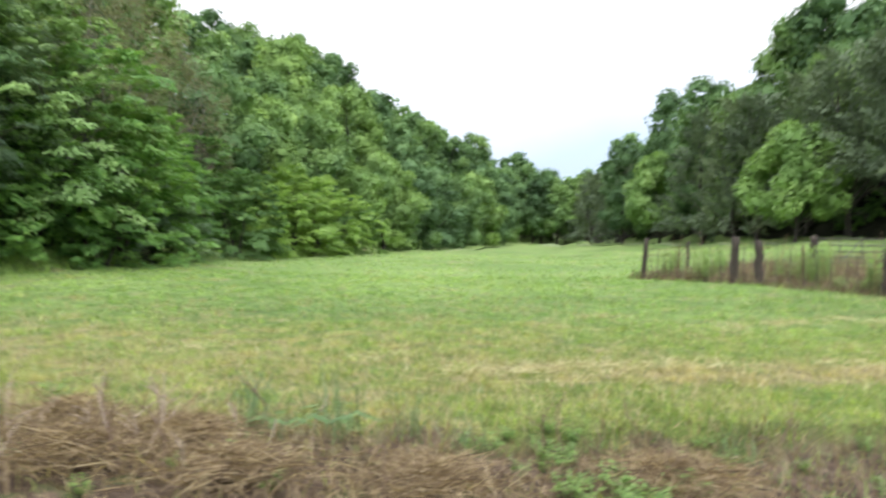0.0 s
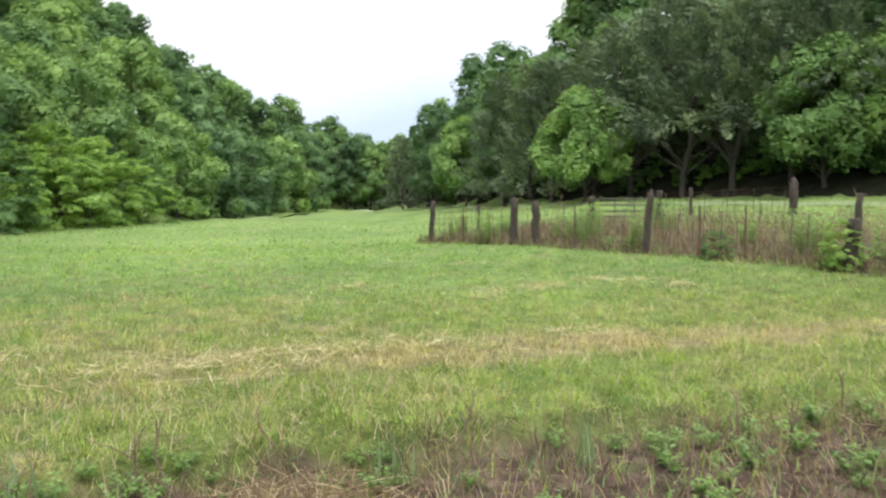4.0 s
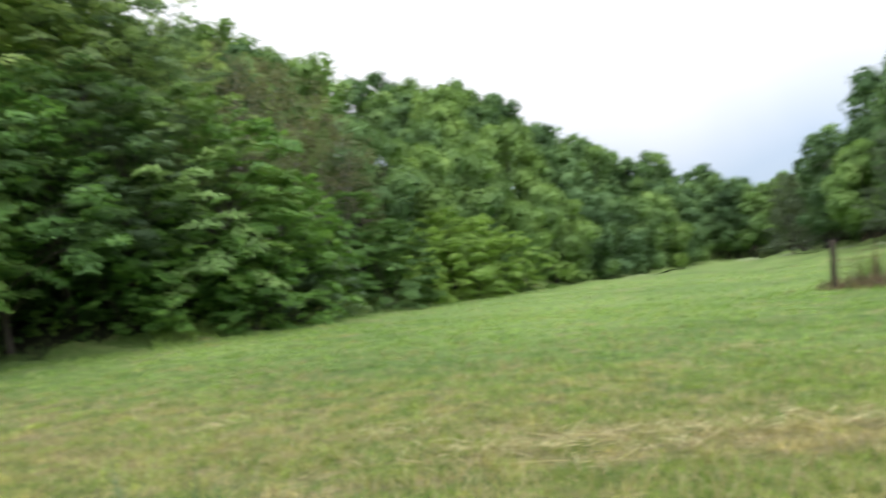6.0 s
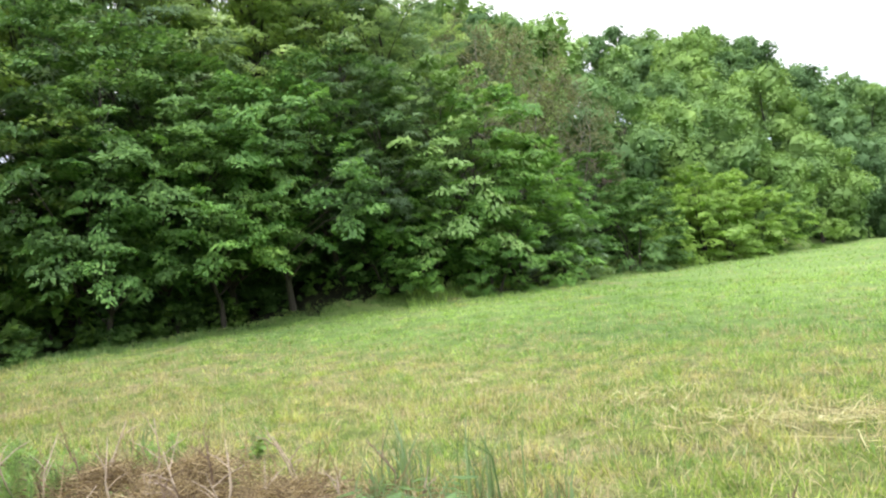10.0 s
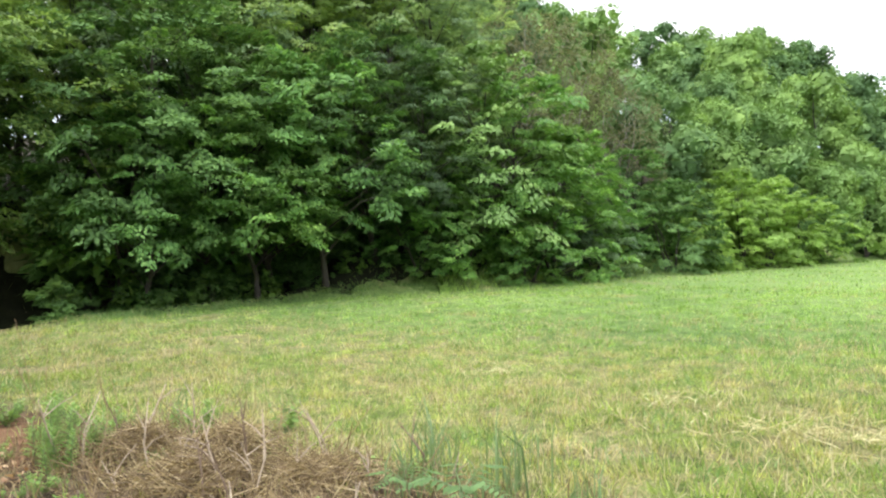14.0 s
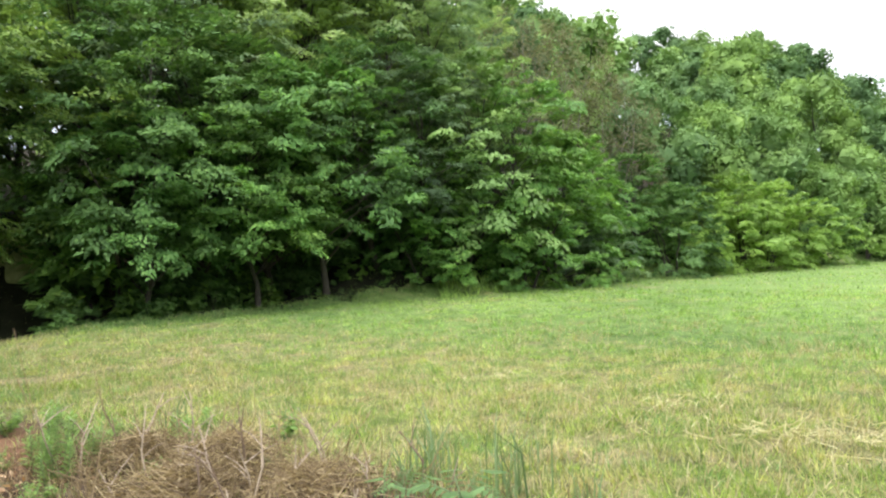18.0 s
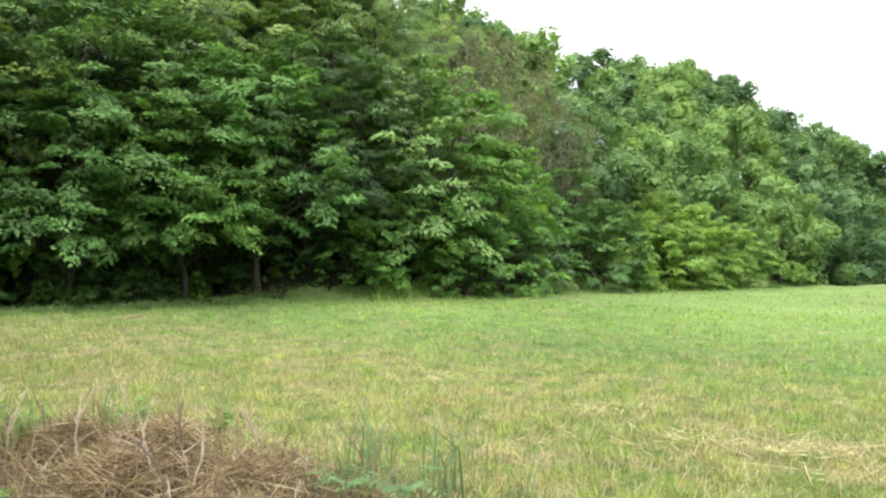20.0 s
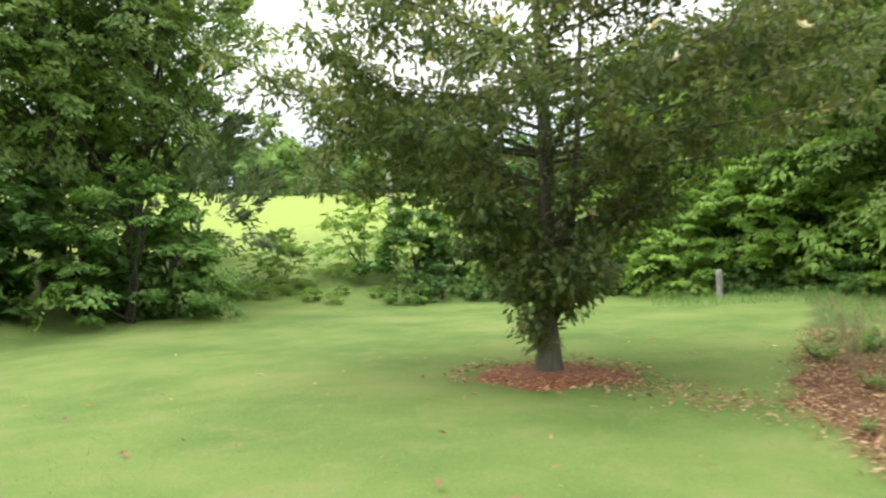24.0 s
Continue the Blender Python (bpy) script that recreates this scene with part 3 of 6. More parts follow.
def wood_mesh(name, rng, H, centres, r0, material, stems=1, limbs=14, reach=0.8):
    paths = []
    for s in range(stems):
        lean = rng.normal(0, 0.05 if stems == 1 else 0.16, 2)
        start = rng.normal(0, 0.02 if stems == 1 else 0.16, 2)
        pts = []
        for i in range(7):
            f = i / 6
            wob = rng.normal(0, 0.012 * H, 2) * (f > 0)
            pts.append(((start[0] + lean[0] * f * H + wob[0], start[1] + lean[1] * f * H + wob[1], f * H * reach - (0.25 if i == 0 else 0)),
                        r0 * (1.25 if i == 0 else 1.0) * (1 - 0.86 * f)))
        paths.append(pts)
        pick = rng.permutation(len(centres))[: limbs // stems]
        for j in pick:
            e = centres[j]
            f = np.clip((e[2] / H - 0.15) / reach * 0.85, 0.08, 0.92)
            k = min(int(f * 6), 5)
            a = Vector(pts[k][0]).lerp(Vector(pts[k + 1][0]), f * 6 - k)
            r = r0 * (1 - 0.86 * f) * 0.5
            b = Vector(e)
            mid = a.lerp(b, 0.5) + Vector((0, 0, 0.05 * H * rng.uniform(-0.4, 1.0)))
            paths.append([(a, r), (mid, r * 0.6), (b, r * 0.18)])
    return tube_mesh(name, paths, material, 6)


TREES = {}


def tree_kind(key, seed, name, label, category, H, R, base, clumps, per, leaf, material, r0=0.2, bark=None, stems=1, limbs=14, group="", build=crown_mesh, **more):
    """Builds one tree of a kind, below ground until it is copied into place."""
    rng = np.random.default_rng(seed)
    crown, centres = build(name + "_crown", rng, H, R, base, clumps, per, leaf, material, **more)
    wood = wood_mesh(name + "_trunk", rng, H, centres, r0, bark or BARK, stems, limbs)
    TREES[key] = (name, wood, crown, label, category, group)


def plant(key, x, y, size=1.0, turn=0.0, label="", sink=0.0, squash=1.0):
    name, wood, crown, text, category, group = TREES[key]
    ob = new(name)
    ob.matrix_world = Matrix.Translation((x, y, gz(x, y) - sink)) @ pose(0, 0, 0, 0, 0, turn) @ Matrix.Diagonal((size, size, size * squash, 1))
    tagged(ob, label or text, category, group)
    part("trunk", wood, ob)
    part("crown", crown, ob)
    return ob


# ---- the lie of the land, by bearing from the camera's stand (degrees, leftwards from +y) ----
CX, CY = 0.4, 0.1
BEARING = [-180, -90, -60, -40, -23, -7, 0, 4, 8, 12, 15, 20, 26, 30, 35, 43, 54, 70, 82, 88, 93, 100, 110, 130, 140, 150, 158, 170, 180]
EDGE_AT = [40, 36, 36, 38, 42, 50, 60, 75, 95, 125, 120, 90, 70, 58, 48, 36, 27, 23, 21, 20, 21, 24, 26, 26, 26, 24, 20, 30, 40]
EDGE_Z = [0.3, 1.0, 1.6, 1.9, 2.1, 2.2, 2.0, 1.8, 1.6, 1.3, 1.2, 0.75, 0.65, 0.65, 0.57, 0.55, 0.4, 0.3, 0.25, 0.1, 0.25, 0.6, 0.55, 0.42, 0.5, 0.4, 0.05, 0.2, 0.3]
STEEP = [0.05, 0.3, 0.45, 0.45, 0.45, 0.42, 0.36, 0.3, 0.2, 0.05, 0.12, 0.2, 0.26, 0.3, 0.34, 0.38, 0.4, 0.4, 0.35, 0.3, 0.2, 0.12, 0.14, 0.2, 0.2, 0.2, 0.2, 0.1, 0.05]
TOP = [5, 20, 25, 25, 25, 20, 16, 12, 8, 4, 8, 16, 25, 31, 34, 36, 34, 34, 30, 20, 12, 10, 14, 24, 24, 24, 24, 8, 5]


def edge_at(b):
    return float(np.interp(b, BEARING, EDGE_AT))


def polar(b, r):
    """The point at bearing b (degrees) and distance r from the camera's stand."""
    return CX - math.sin(radians(b)) * r, CY + math.cos(radians(b)) * r


def gz(x, y):
    """The ground's height."""
    dx, dy = x - CX, y - CY
    r, b = math.hypot(dx, dy), math.degrees(math.atan2(-dx, dy))
    T = float(np.interp(b, BEARING, EDGE_AT))
    zt = float(np.interp(b, BEARING, EDGE_Z))
    if r < T:
        z = zt * (max(0.0, r - 11.0) / (T - 11.0)) ** 1.1
    else:
        cap = float(np.interp(b, BEARING, TOP))
        z = zt + cap * (1 - math.exp(-(r - T) * float(np.interp(b, BEARING, STEEP)) * 1.15 / cap))
    bump = 0.05 if r < 30 else 0.05 + min(0.8, (r - 30) * 0.01)
    off = (y - SLANT * x - EDGE) * 0.922
    rough = 1.0 if off > -0.3 or b < -40 else 0.35
    z += rough * (bump * noise.noise((x * 0.33, y * 0.33, 0.0)) + 0.025 * noise.noise((x * 1.3, y * 1.3, 4.0)))
    # a creek's hollow under the trees at the meadow's near corner
    if r > T - 1 and 62 < b < 100:
        z -= 2.4 * math.exp(-((r - T - 5) / 3.0) ** 2) * min(1.0, (b - 62) / 8, (100 - b) / 5)
    # the strip stands a little proud of the meadow
    if -2.7 < off < 0.2 and r < 40 and -11 < x < -2.5:
        z += (0.1 if x > -6 else 0.02 * (x + 11)) * math.sin(math.pi * (off + 2.7) / 2.9) * min(1.0, (-2.5 - x) / 1.5)
    # further on it lies lower, below a ragged lip at the meadow's side
    if x > -3.5 and r < 40 and off > -2.9:
        lip = 0.2 + 0.1 * x * (x > 0) - 0.03 * x * x * (0 < x < 2) + 0.35 * noise.noise((x * 1.7, 0.0, 8.0))
        z -= 0.17 * min(1.0, (x + 3.5) / 1.5) * min(1.0, max(0.0, (lip - off) / 0.25)) * min(1.0, (off + 2.9) / 1.2)
    return z


radii = [0.0] + [0.5 * 1.052 ** i for i in range(160)]
radii = [r for r in radii if r < 1400] + [1400.0]
turns = 240
gv, gf = [(CX, CY, gz(CX, CY))], []
for r in radii[1:]:
    for k in range(turns):
        x, y = polar(-180 + k * 360 / turns, r)
        gv.append((x, y, gz(x, y)))
for k in range(turns):
    k2 = (k + 1) % turns
    gf.append((0, 1 + k2, 1 + k, 1 + k))
tri = [f[:3] for f in gf]
quads = []
for i in range(len(radii) - 2):
    for k in range(turns):
        k2 = (k + 1) % turns
        a, b = 1 + i * turns, 1 + (i + 1) * turns
        quads.append((a + k, a + k2, b + k2, b + k))
me = bpy.data.meshes.new("ground")
me.from_pydata(gv, [], tri + quads)
me.materials.append(GROUND)
smooth(me)
ground = tagged(new("ground", me), "mown green meadow with straw swaths, lawn and wooded slopes", "ground", kind="structure")

# ---- the lane behind the pen ----
rv, rf = [], []
bearings = [22 - 0.8 * i for i in range(96)]
for i, b in enumerate(bearings):
    r = edge_at(b) * (0.86 if b < 8 else 0.86 - (b - 8) * 0.004)
    for k in range(5):
        x, y = polar(b, r - 1.1 + 0.55 * k)
        rv.append((x, y, gz(x, y) + 0.02 + 0.02 * (1 - abs(k - 2) / 2)))
    if i:
        for k in range(4):
            a = 5 * (i - 1) + k
            rf.append((a, a + 5, a + 6, a + 1))
road = tagged(new("road", smooth(mesh_np("road", rv, rf, ROAD))), "pale grass-grown lane at the foot of the wooded slope", "road", kind="structure")

# ---- leaf-strewn floor under the woods, their deep shade put into its colour ----
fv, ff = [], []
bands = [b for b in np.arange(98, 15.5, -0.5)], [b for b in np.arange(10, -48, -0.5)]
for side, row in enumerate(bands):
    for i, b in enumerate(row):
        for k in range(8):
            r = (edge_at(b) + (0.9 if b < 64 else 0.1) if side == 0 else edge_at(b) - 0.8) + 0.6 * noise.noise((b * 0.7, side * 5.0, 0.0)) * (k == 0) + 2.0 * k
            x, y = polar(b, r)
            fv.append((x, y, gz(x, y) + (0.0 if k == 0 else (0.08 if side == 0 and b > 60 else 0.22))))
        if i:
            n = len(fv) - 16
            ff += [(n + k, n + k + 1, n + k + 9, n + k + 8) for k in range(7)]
tagged(new("wood_floor", smooth(mesh_np("wood_floor", fv, ff, SHADE_FLOOR))), "leaf-strewn earth under the woods, near-black to stand for their shade", "ground", kind="structure")

# ---- kinds of tree ----
E1, E2 = "leafy green broadleaf tree at the meadow's edge", "broadleaf tree on the wooded hillside"
ROW = "trees along the meadow"
SPRAY, PLUME = {"build": spray_crown}, {"build": cedar_crown}
PUFF = {"build": puff_crown, "limbs": 5}
HILL, LANE = "hillside trees", "trees by the lane"
tree_kind("ash_a", 11, "tree", "leafy ash tree with drooping sprays at the meadow's edge", "tree", 11.5, 4.5, 3.0, 330, 84, 0.2, LEAF_EDGE, 0.17, limbs=34, fan=0.3, lobes=0.26, wide=0.5, group=ROW, **SPRAY)
tree_kind("ash_b", 12, "tree", "young ash tree with bright drooping sprays at the meadow's edge", "tree", 8.6, 3.6, 2.6, 200, 74, 0.2, LEAF_SPRAY, 0.12, limbs=30, fan=0.33, lobes=0.26, simple=False, tiered=0.4, group=ROW, **SPRAY)
tree_kind("young_pale", 47, "tree", "young yellow-green tree at the meadow's edge", "tree", 8.6, 3.5, 1.0, 200, 74, 0.2, LEAF_PALE, 0.12, limbs=30, fan=0.33, lobes=0.26, simple=False, tiered=0.4, group=ROW, **SPRAY)
tree_kind("ash_c", 13, "tree", "small leafy tree down to the ground at the meadow's edge", "tree", 6.2, 2.7, 0.2, 190, 74, 0.19, LEAF_SPRAY, 0.08, stems=2, limbs=20, top=0.72, fan=0.34, lobes=0.26, group=ROW, **SPRAY)
tree_kind("over", 27, "tree", "tall olive-green tree with boughs overhanging a dark hollow", "tree", 13.0, 4.8, 4.3, 330, 84, 0.19, LEAF_OLIVE, 0.2, limbs=30, fan=0.28, droop=0.7, lobes=0.24, inner=0.4, group=ROW, **SPRAY)
tree_kind("grey", 14, "tree", "grey-green silvery broadleaf tree with open boughs", "tree", 11.0, 4.4, 4.2, 170, 80, 0.2, LEAF_GREY, 0.2, limbs=40, fan=0.32, lobes=0.3, group=ROW, **SPRAY)
tree_kind("back", 43, "tree", "tall open-crowned tree with a dark trunk behind the meadow's edge", "tree", 18.0, 5.0, 5.5, 300, 90, 0.22, LEAF_BACK, 0.27, limbs=40, fan=0.3, lobes=0.3, inner=0.4, droop=0.7, group=ROW, **SPRAY)
tree_kind("lacy", 44, "tree", "pale lacy-leaved tree above the meadow's edge", "tree", 13.5, 3.4, 3.0, 240, 90, 0.18, LEAF_GREY, 0.16, limbs=34, fan=0.34, lobes=0.3, lift=0.15, group=ROW, **SPRAY)
tree_kind("sumac_bush", 45, "shrub", "young sumac bush with long drooping leaves at the meadow's edge", "shrub", 3.2, 1.5, 0.1, 70, 64, 0.22, LEAF_GREY, 0.04, stems=3, limbs=14, top=0.75, fan=0.5, droop=0.7, wide=0.3, **SPRAY)
tree_kind("shrub_a", 15, "shrub", "green rounded shrub at the meadow's edge", "shrub", 4.2, 2.5, 0.1, 150, 74, 0.17, LEAF_EDGE, 0.06, stems=3, limbs=14, top=0.75, fan=0.36, **SPRAY)
tree_kind("bright", 16, "shrub", "bright yellow-green bush at the meadow's edge", "shrub", 4.4, 2.5, 0.1, 170, 80, 0.18, LEAF_BRIGHT, 0.06, stems=3, limbs=14, top=0.75, fan=0.36, lobes=0.3, **SPRAY)
tree_kind("pale", 17, "tree", "pale green spreading tree below the wooded slope", "tree", 9.2, 3.8, 2.3, 44, 300, 0.2, LEAF_PALE, 0.13, limbs=24, bulk=(0.2, 0.36), group=LANE, build=puff_crown)
tree_kind("willow", 46, "tree", "bright green leafy tree behind the lawn", "tree", 9.0, 3.8, 0.5, 170, 80, 0.26, LEAF_BRIGHT, 0.13, limbs=20, fan=0.38, droop=0.7, **SPRAY)
tree_kind("edge_m", 28, "tree", E1, "tree", 10.0, 4.0, 0.6, 26, 230, 0.23, LEAF_HILL, 0.18, group=ROW, **PUFF)
tree_kind("tall_m", 29, "tree", "tall broadleaf tree above the slope's edge", "tree", 15.0, 3.8, 2.4, 28, 240, 0.23, LEAF_HILL, 0.22, group=LANE, **PUFF)
tree_kind("shrub_m", 33, "shrub", "dark bush in the hollow under the trees", "shrub", 4.2, 2.5, 0.1, 50, 64, 0.34, LEAF_EDGE, 0.07, stems=3, limbs=8, flat=0.6, top=0.75, wide=0.6, simple=True)
tree_kind("low", 30, "shrub", "low dark undergrowth bush at the foot of the wood", "shrub", 1.7, 1.15, 0.05, 40, 48, 0.15, LEAF_EDGE, 0.03, stems=3, limbs=6, flat=0.6, top=0.75, wide=0.6, simple=True)
tree_kind("low_bright", 31, "shrub", "low light green weedy bush", "shrub", 1.7, 1.1, 0.05, 40, 48, 0.15, LEAF_BRIGHT, 0.03, stems=3, limbs=6, flat=0.6, top=0.75, wide=0.6, simple=True)
tree_kind("hill_a", 18, "tree", E2, "tree", 12.0, 4.0, 2.5, 26, 235, 0.25, LEAF_HILL, 0.2, group=HILL, **PUFF)
tree_kind("hill_b", 19, "tree", E2, "tree", 13.8, 3.8, 3.5, 26, 235, 0.25, LEAF_HILL, 0.2, group=HILL, **PUFF)
tree_kind("hill_c", 20, "tree", E2, "tree", 10.1, 4.4, 2.0, 26, 235, 0.25, LEAF_HILL, 0.2, group=HILL, **PUFF)
tree_kind("hill_d", 21, "tree", "bright green broadleaf tree on the wooded hillside", "tree", 11.0, 3.9, 2.0, 26, 235, 0.25, LEAF_PALE, 0.2, group=HILL, **PUFF)
for key, seed, H, R, base, leaves in (("hill_a_far", 38, 12.0, 4.0, 2.5, LEAF_HILL), ("hill_b_far", 39, 13.8, 3.8, 3.5, LEAF_HILL), ("hill_c_far", 40, 10.1, 4.4, 2.0, LEAF_HILL), ("hill_d_far", 41, 11.0, 3.9, 2.0, LEAF_PALE)):
    tree_kind(key, seed, "tree", E2, "tree", H, R, base, 24, 120, 0.34, leaves, 0.2, group=HILL, **PUFF)
tree_kind("cedar", 22, "cedar_tree", "dark dense cedar below the wooded slope", "cedar tree", 12.0, 3.7, 0.9, 190, 50, 0.28, LEAF_CEDAR, 0.18, limbs=10, **PLUME)
tree_kind("cedar_high", 24, "cedar_tree", "dark cedar with bare lower trunk below the wooded slope", "cedar tree", 12.5, 4.0, 3.6, 200, 56, 0.27, LEAF_CEDAR, 0.2, limbs=14, **PLUME)
tree_kind("dry", 23, "shrub", "brownish tangle of dry vines and bare twigs", "shrub", 9.0, 2.8, 1.0, 90, 60, 0.22, LEAF_DRY, 0.07, bark=BARK_PALE, stems=4, limbs=40, flat=0.9, wide=0.25)


def at_bearing(key, b, r, size=1.0, turn=0.0, label="", squash=1.0, sink=0.1):
    x, y = polar(b, r)
    return plant(key, x, y, size, turn, label, sink, squash)


# ---- the left edge of the meadow, from the creek to the far end ----
NEAR_ROW = [
    ("over", 87.0, 30.5, 0.8, 20), ("over", 97.0, 28.5, 1.05, 100), ("over", 92.5, 25.0, 0.95, 230), ("ash_a", 80.3, 26.0, 1.0, 200), ("ash_a", 75.5, 26.0, 0.9, 310), ("ash_b", 79.0, 24.2, 0.78, 30), ("ash_b", 71.0, 24.6, 0.8, 160),
    ("ash_a", 70.0, 26.5, 0.8, 40), ("ash_b", 65.8, 25.4, 0.95, 200), ("ash_a", 61.8, 27.5, 0.78, 95), ("lacy", 58.3, 27.2, 0.66, 260), ("young_pale", 54.0, 29.0, 1.0, 310), ("ash_b", 51.0, 30.2, 0.98, 95), ("ash_c", 55.5, 28.0, 0.8, 150), ("ash_c", 58.5, 27.2, 0.6, 20),
    ("ash_c", 48.0, 31.5, 1.08, 20), ("ash_c", 50.2, 29.0, 0.7, 130), ("sumac_bush", 44.8, 33.2, 1.1, 0), ("sumac_bush", 46.3, 32.4, 0.85, 90), ("ash_c", 45.6, 35.5, 0.9, 240),
    ("grey", 79.5, 30.0, 1.1, 100), ("grey", 74.0, 29.5, 1.05, 220), ("grey", 83.5, 31, 1.0, 10), ("back", 91.5, 33, 1.0, 70), ("back", 83.0, 34, 1.0, 80), ("back", 77.2, 33, 1.0, 15), ("back", 71.5, 33.5, 0.98, 160), ("back", 66.0, 33, 0.98, 250), ("back", 61.8, 34, 0.9, 330),
    ("lacy", 57.6, 31.5, 0.97, 250), ("lacy", 54.6, 34, 0.8, 20), ("lacy", 60.2, 30.5, 0.9, 120),
]
FAR_ROW = [
    ("dry", 43.4, 41, 1.0, 0), ("dry", 47.5, 40, 1.2, 60), ("dry", 51.5, 40, 1.15, 200), ("shrub_a", 39.3, 39, 1.1, 210), ("ash_c", 42.0, 40, 0.9, 60), ("bright", 36.4, 44.5, 1.05, 30), ("bright", 34.6, 46.0, 1.3, 170), ("bright", 32.6, 48.5, 1.2, 300), ("bright", 30.8, 52, 1.05, 100), ("shrub_a", 30.0, 55, 1.1, 80),
    ("pale", 29.3, 58, 0.8, 60), ("edge_m", 41, 46, 0.9, 10), ("edge_m", 36.5, 53, 0.85, 260), ("edge_m", 33, 58, 0.95, 330),
    ("edge_m", 26.6, 66, 0.9, 10), ("edge_m", 24.4, 72, 0.9, 70), ("edge_m", 22.5, 79, 0.95, 200), ("edge_m", 20.6, 87, 0.9, 300), ("edge_m", 18.9, 95, 1.0, 45), ("edge_m", 17.2, 104, 1.0, 90),
]
for key, b, r, size, turn in NEAR_ROW + FAR_ROW:
    at_bearing(key, b, r, size, turn)

# low growth along the foot of the wood, thicker in the dark hollows behind
rng = np.random.default_rng(5)
for b in np.arange(60, 24, -1.5):
    at_bearing("low", b + rng.uniform(-0.8, 0.8), edge_at(b) + rng.uniform(0.8, 2.4), rng.uniform(0.6, 1.2), rng.uniform(0, 360))
for b in np.arange(84, 58, -2.2):
    at_bearing("low", b + rng.uniform(-0.6, 0.6), edge_at(b) + rng.uniform(2.0, 4.0), rng.uniform(0.5, 1.0), rng.uniform(0, 360))
for b in np.arange(83, 58, -2.3):
    at_bearing("shrub_m", b + rng.uniform(-0.8, 0.8), edge_at(b) + rng.uniform(5.0, 7.0), rng.uniform(0.8, 1.0), rng.uniform(0, 360))
for b in np.arange(8, -42, -1.3):
    at_bearing("low", b + rng.uniform(-0.6, 0.6), edge_at(b) + rng.uniform(0.8, 4.5), rng.uniform(0.6, 1.3), rng.uniform(0, 360), "low green undergrowth at the foot of the slope")
for b in np.arange(97, 66, -1.9):
    if 82 < b < 92:
        continue
    at_bearing("shrub_m", b + rng.uniform(-0.8, 0.8), edge_at(b) + rng.uniform(5.0, 8.0), rng.uniform(0.85, 1.2), rng.uniform(0, 360))

# ---- woods on the left hill: the nearer trees one by one, the far ones as one stand ----
FAR = []
rng = np.random.default_rng(6)
kinds = ["hill_a", "hill_b", "hill_c", "hill_d", "hill_a", "hill_c", "hill_b"]


def wood_tree(b, r, low, high, near=78):
    key, size, turn = kinds[rng.integers(len(kinds))], rng.uniform(low, high), rng.uniform(0, 360)
    if r < near:
        at_bearing(key, b, r, size, turn)
    else:
        FAR.append((key + "_far", *polar(b, r), size, turn))


for b in np.arange(96, 10.5, -1.0):
    T = edge_at(b)
    span = 74 if b < 46 else (66 if b < 58 else 26)
    far = T + (7 if b < 44 else 14)
    if b < 30:
        far = T + 1.5
    while far < T + span:
        if 83.5 < b < 89.5 and far < 62:  # an open grassy gap beyond the creek
            far = 62
        if rng.uniform() < min(1.0, far * radians(1.0) / 5.8):
            wood_tree(b + rng.uniform(-0.6, 0.6), far, *((0.8, 1.08) if b < 22 or b > 62 else ((0.92, 1.16) if b < 34 else (((0.92, 1.1) if b < 46 else (0.85, 1.05)) if far > T + 24 else (0.6, 0.78)))))
        far += (5.5 + far * 0.045) * rng.uniform(0.8, 1.3)

# ---- woods on the right slope ----
for key, b, r, size, turn in [
    ("tall_m", 7.3, 84, 0.8, 0), ("pale", 4.6, 72, 0.98, 60), ("cedar", 9.6, 92, 0.8, 30), ("cedar", 1.5, 62, 0.95, 80), ("cedar", -0.6, 56, 0.9, 10), ("tall_m", -2.0, 57, 0.78, 200),
    ("pale", -4.7, 46.5, 0.8, 0), ("tall_m", 1.2, 65, 0.95, 20), ("tall_m", -0.8, 61, 0.74, 120), ("tall_m", 3.6, 78, 0.98, 70), ("cedar_high", -8.2, 49, 1.0, 120), ("cedar_high", -12.0, 47, 1.05, 200), ("cedar_high", -15.5, 46, 1.0, 300), ("tall_m", -6.9, 58, 1.02, 90), ("tall_m", -10.2, 57, 0.9, 10), ("tall_m", -5.4, 60, 0.98, 150), ("tall_m", -4.2, 63, 0.9, 240),
    ("pale", -21.6, 43.2, 0.9, 165), ("pale", -27.5, 43, 0.9, 140), ("cedar_high", -19.5, 45, 1.0, 40), ("cedar_high", -23.0, 45, 1.05, 75), ("tall_m", -14, 54, 0.76, 30), ("cedar_high", -30, 43, 1.1, 170), ("tall_m", -17.5, 54, 0.95, 310),
    ("cedar", -5.5, 52, 0.95, 220), ("cedar", -2.2, 54, 0.9, 250), ("cedar_high", -34, 42, 1.0, 90),
]:
    at_bearing(key, b, r, size, turn)
for b in np.arange(9.5, -40, -2.4):
    at_bearing("cedar", b, edge_at(b) + rng.uniform(6.0, 8.5), rng.uniform(0.7, 0.95), rng.uniform(0, 360), sink=1.6)
for b in np.arange(12, -50, -1.5):
    T = edge_at(b)
    far = T + 5
    while far < T + 38:
        if rng.uniform() < min(1.0, far * radians(1.5) / 4.6):
            wood_tree(b + rng.uniform(-0.9, 0.9), far, 0.6, 0.95, 72)
        far += (6.5 + far * 0.05) * rng.uniform(0.8, 1.3)
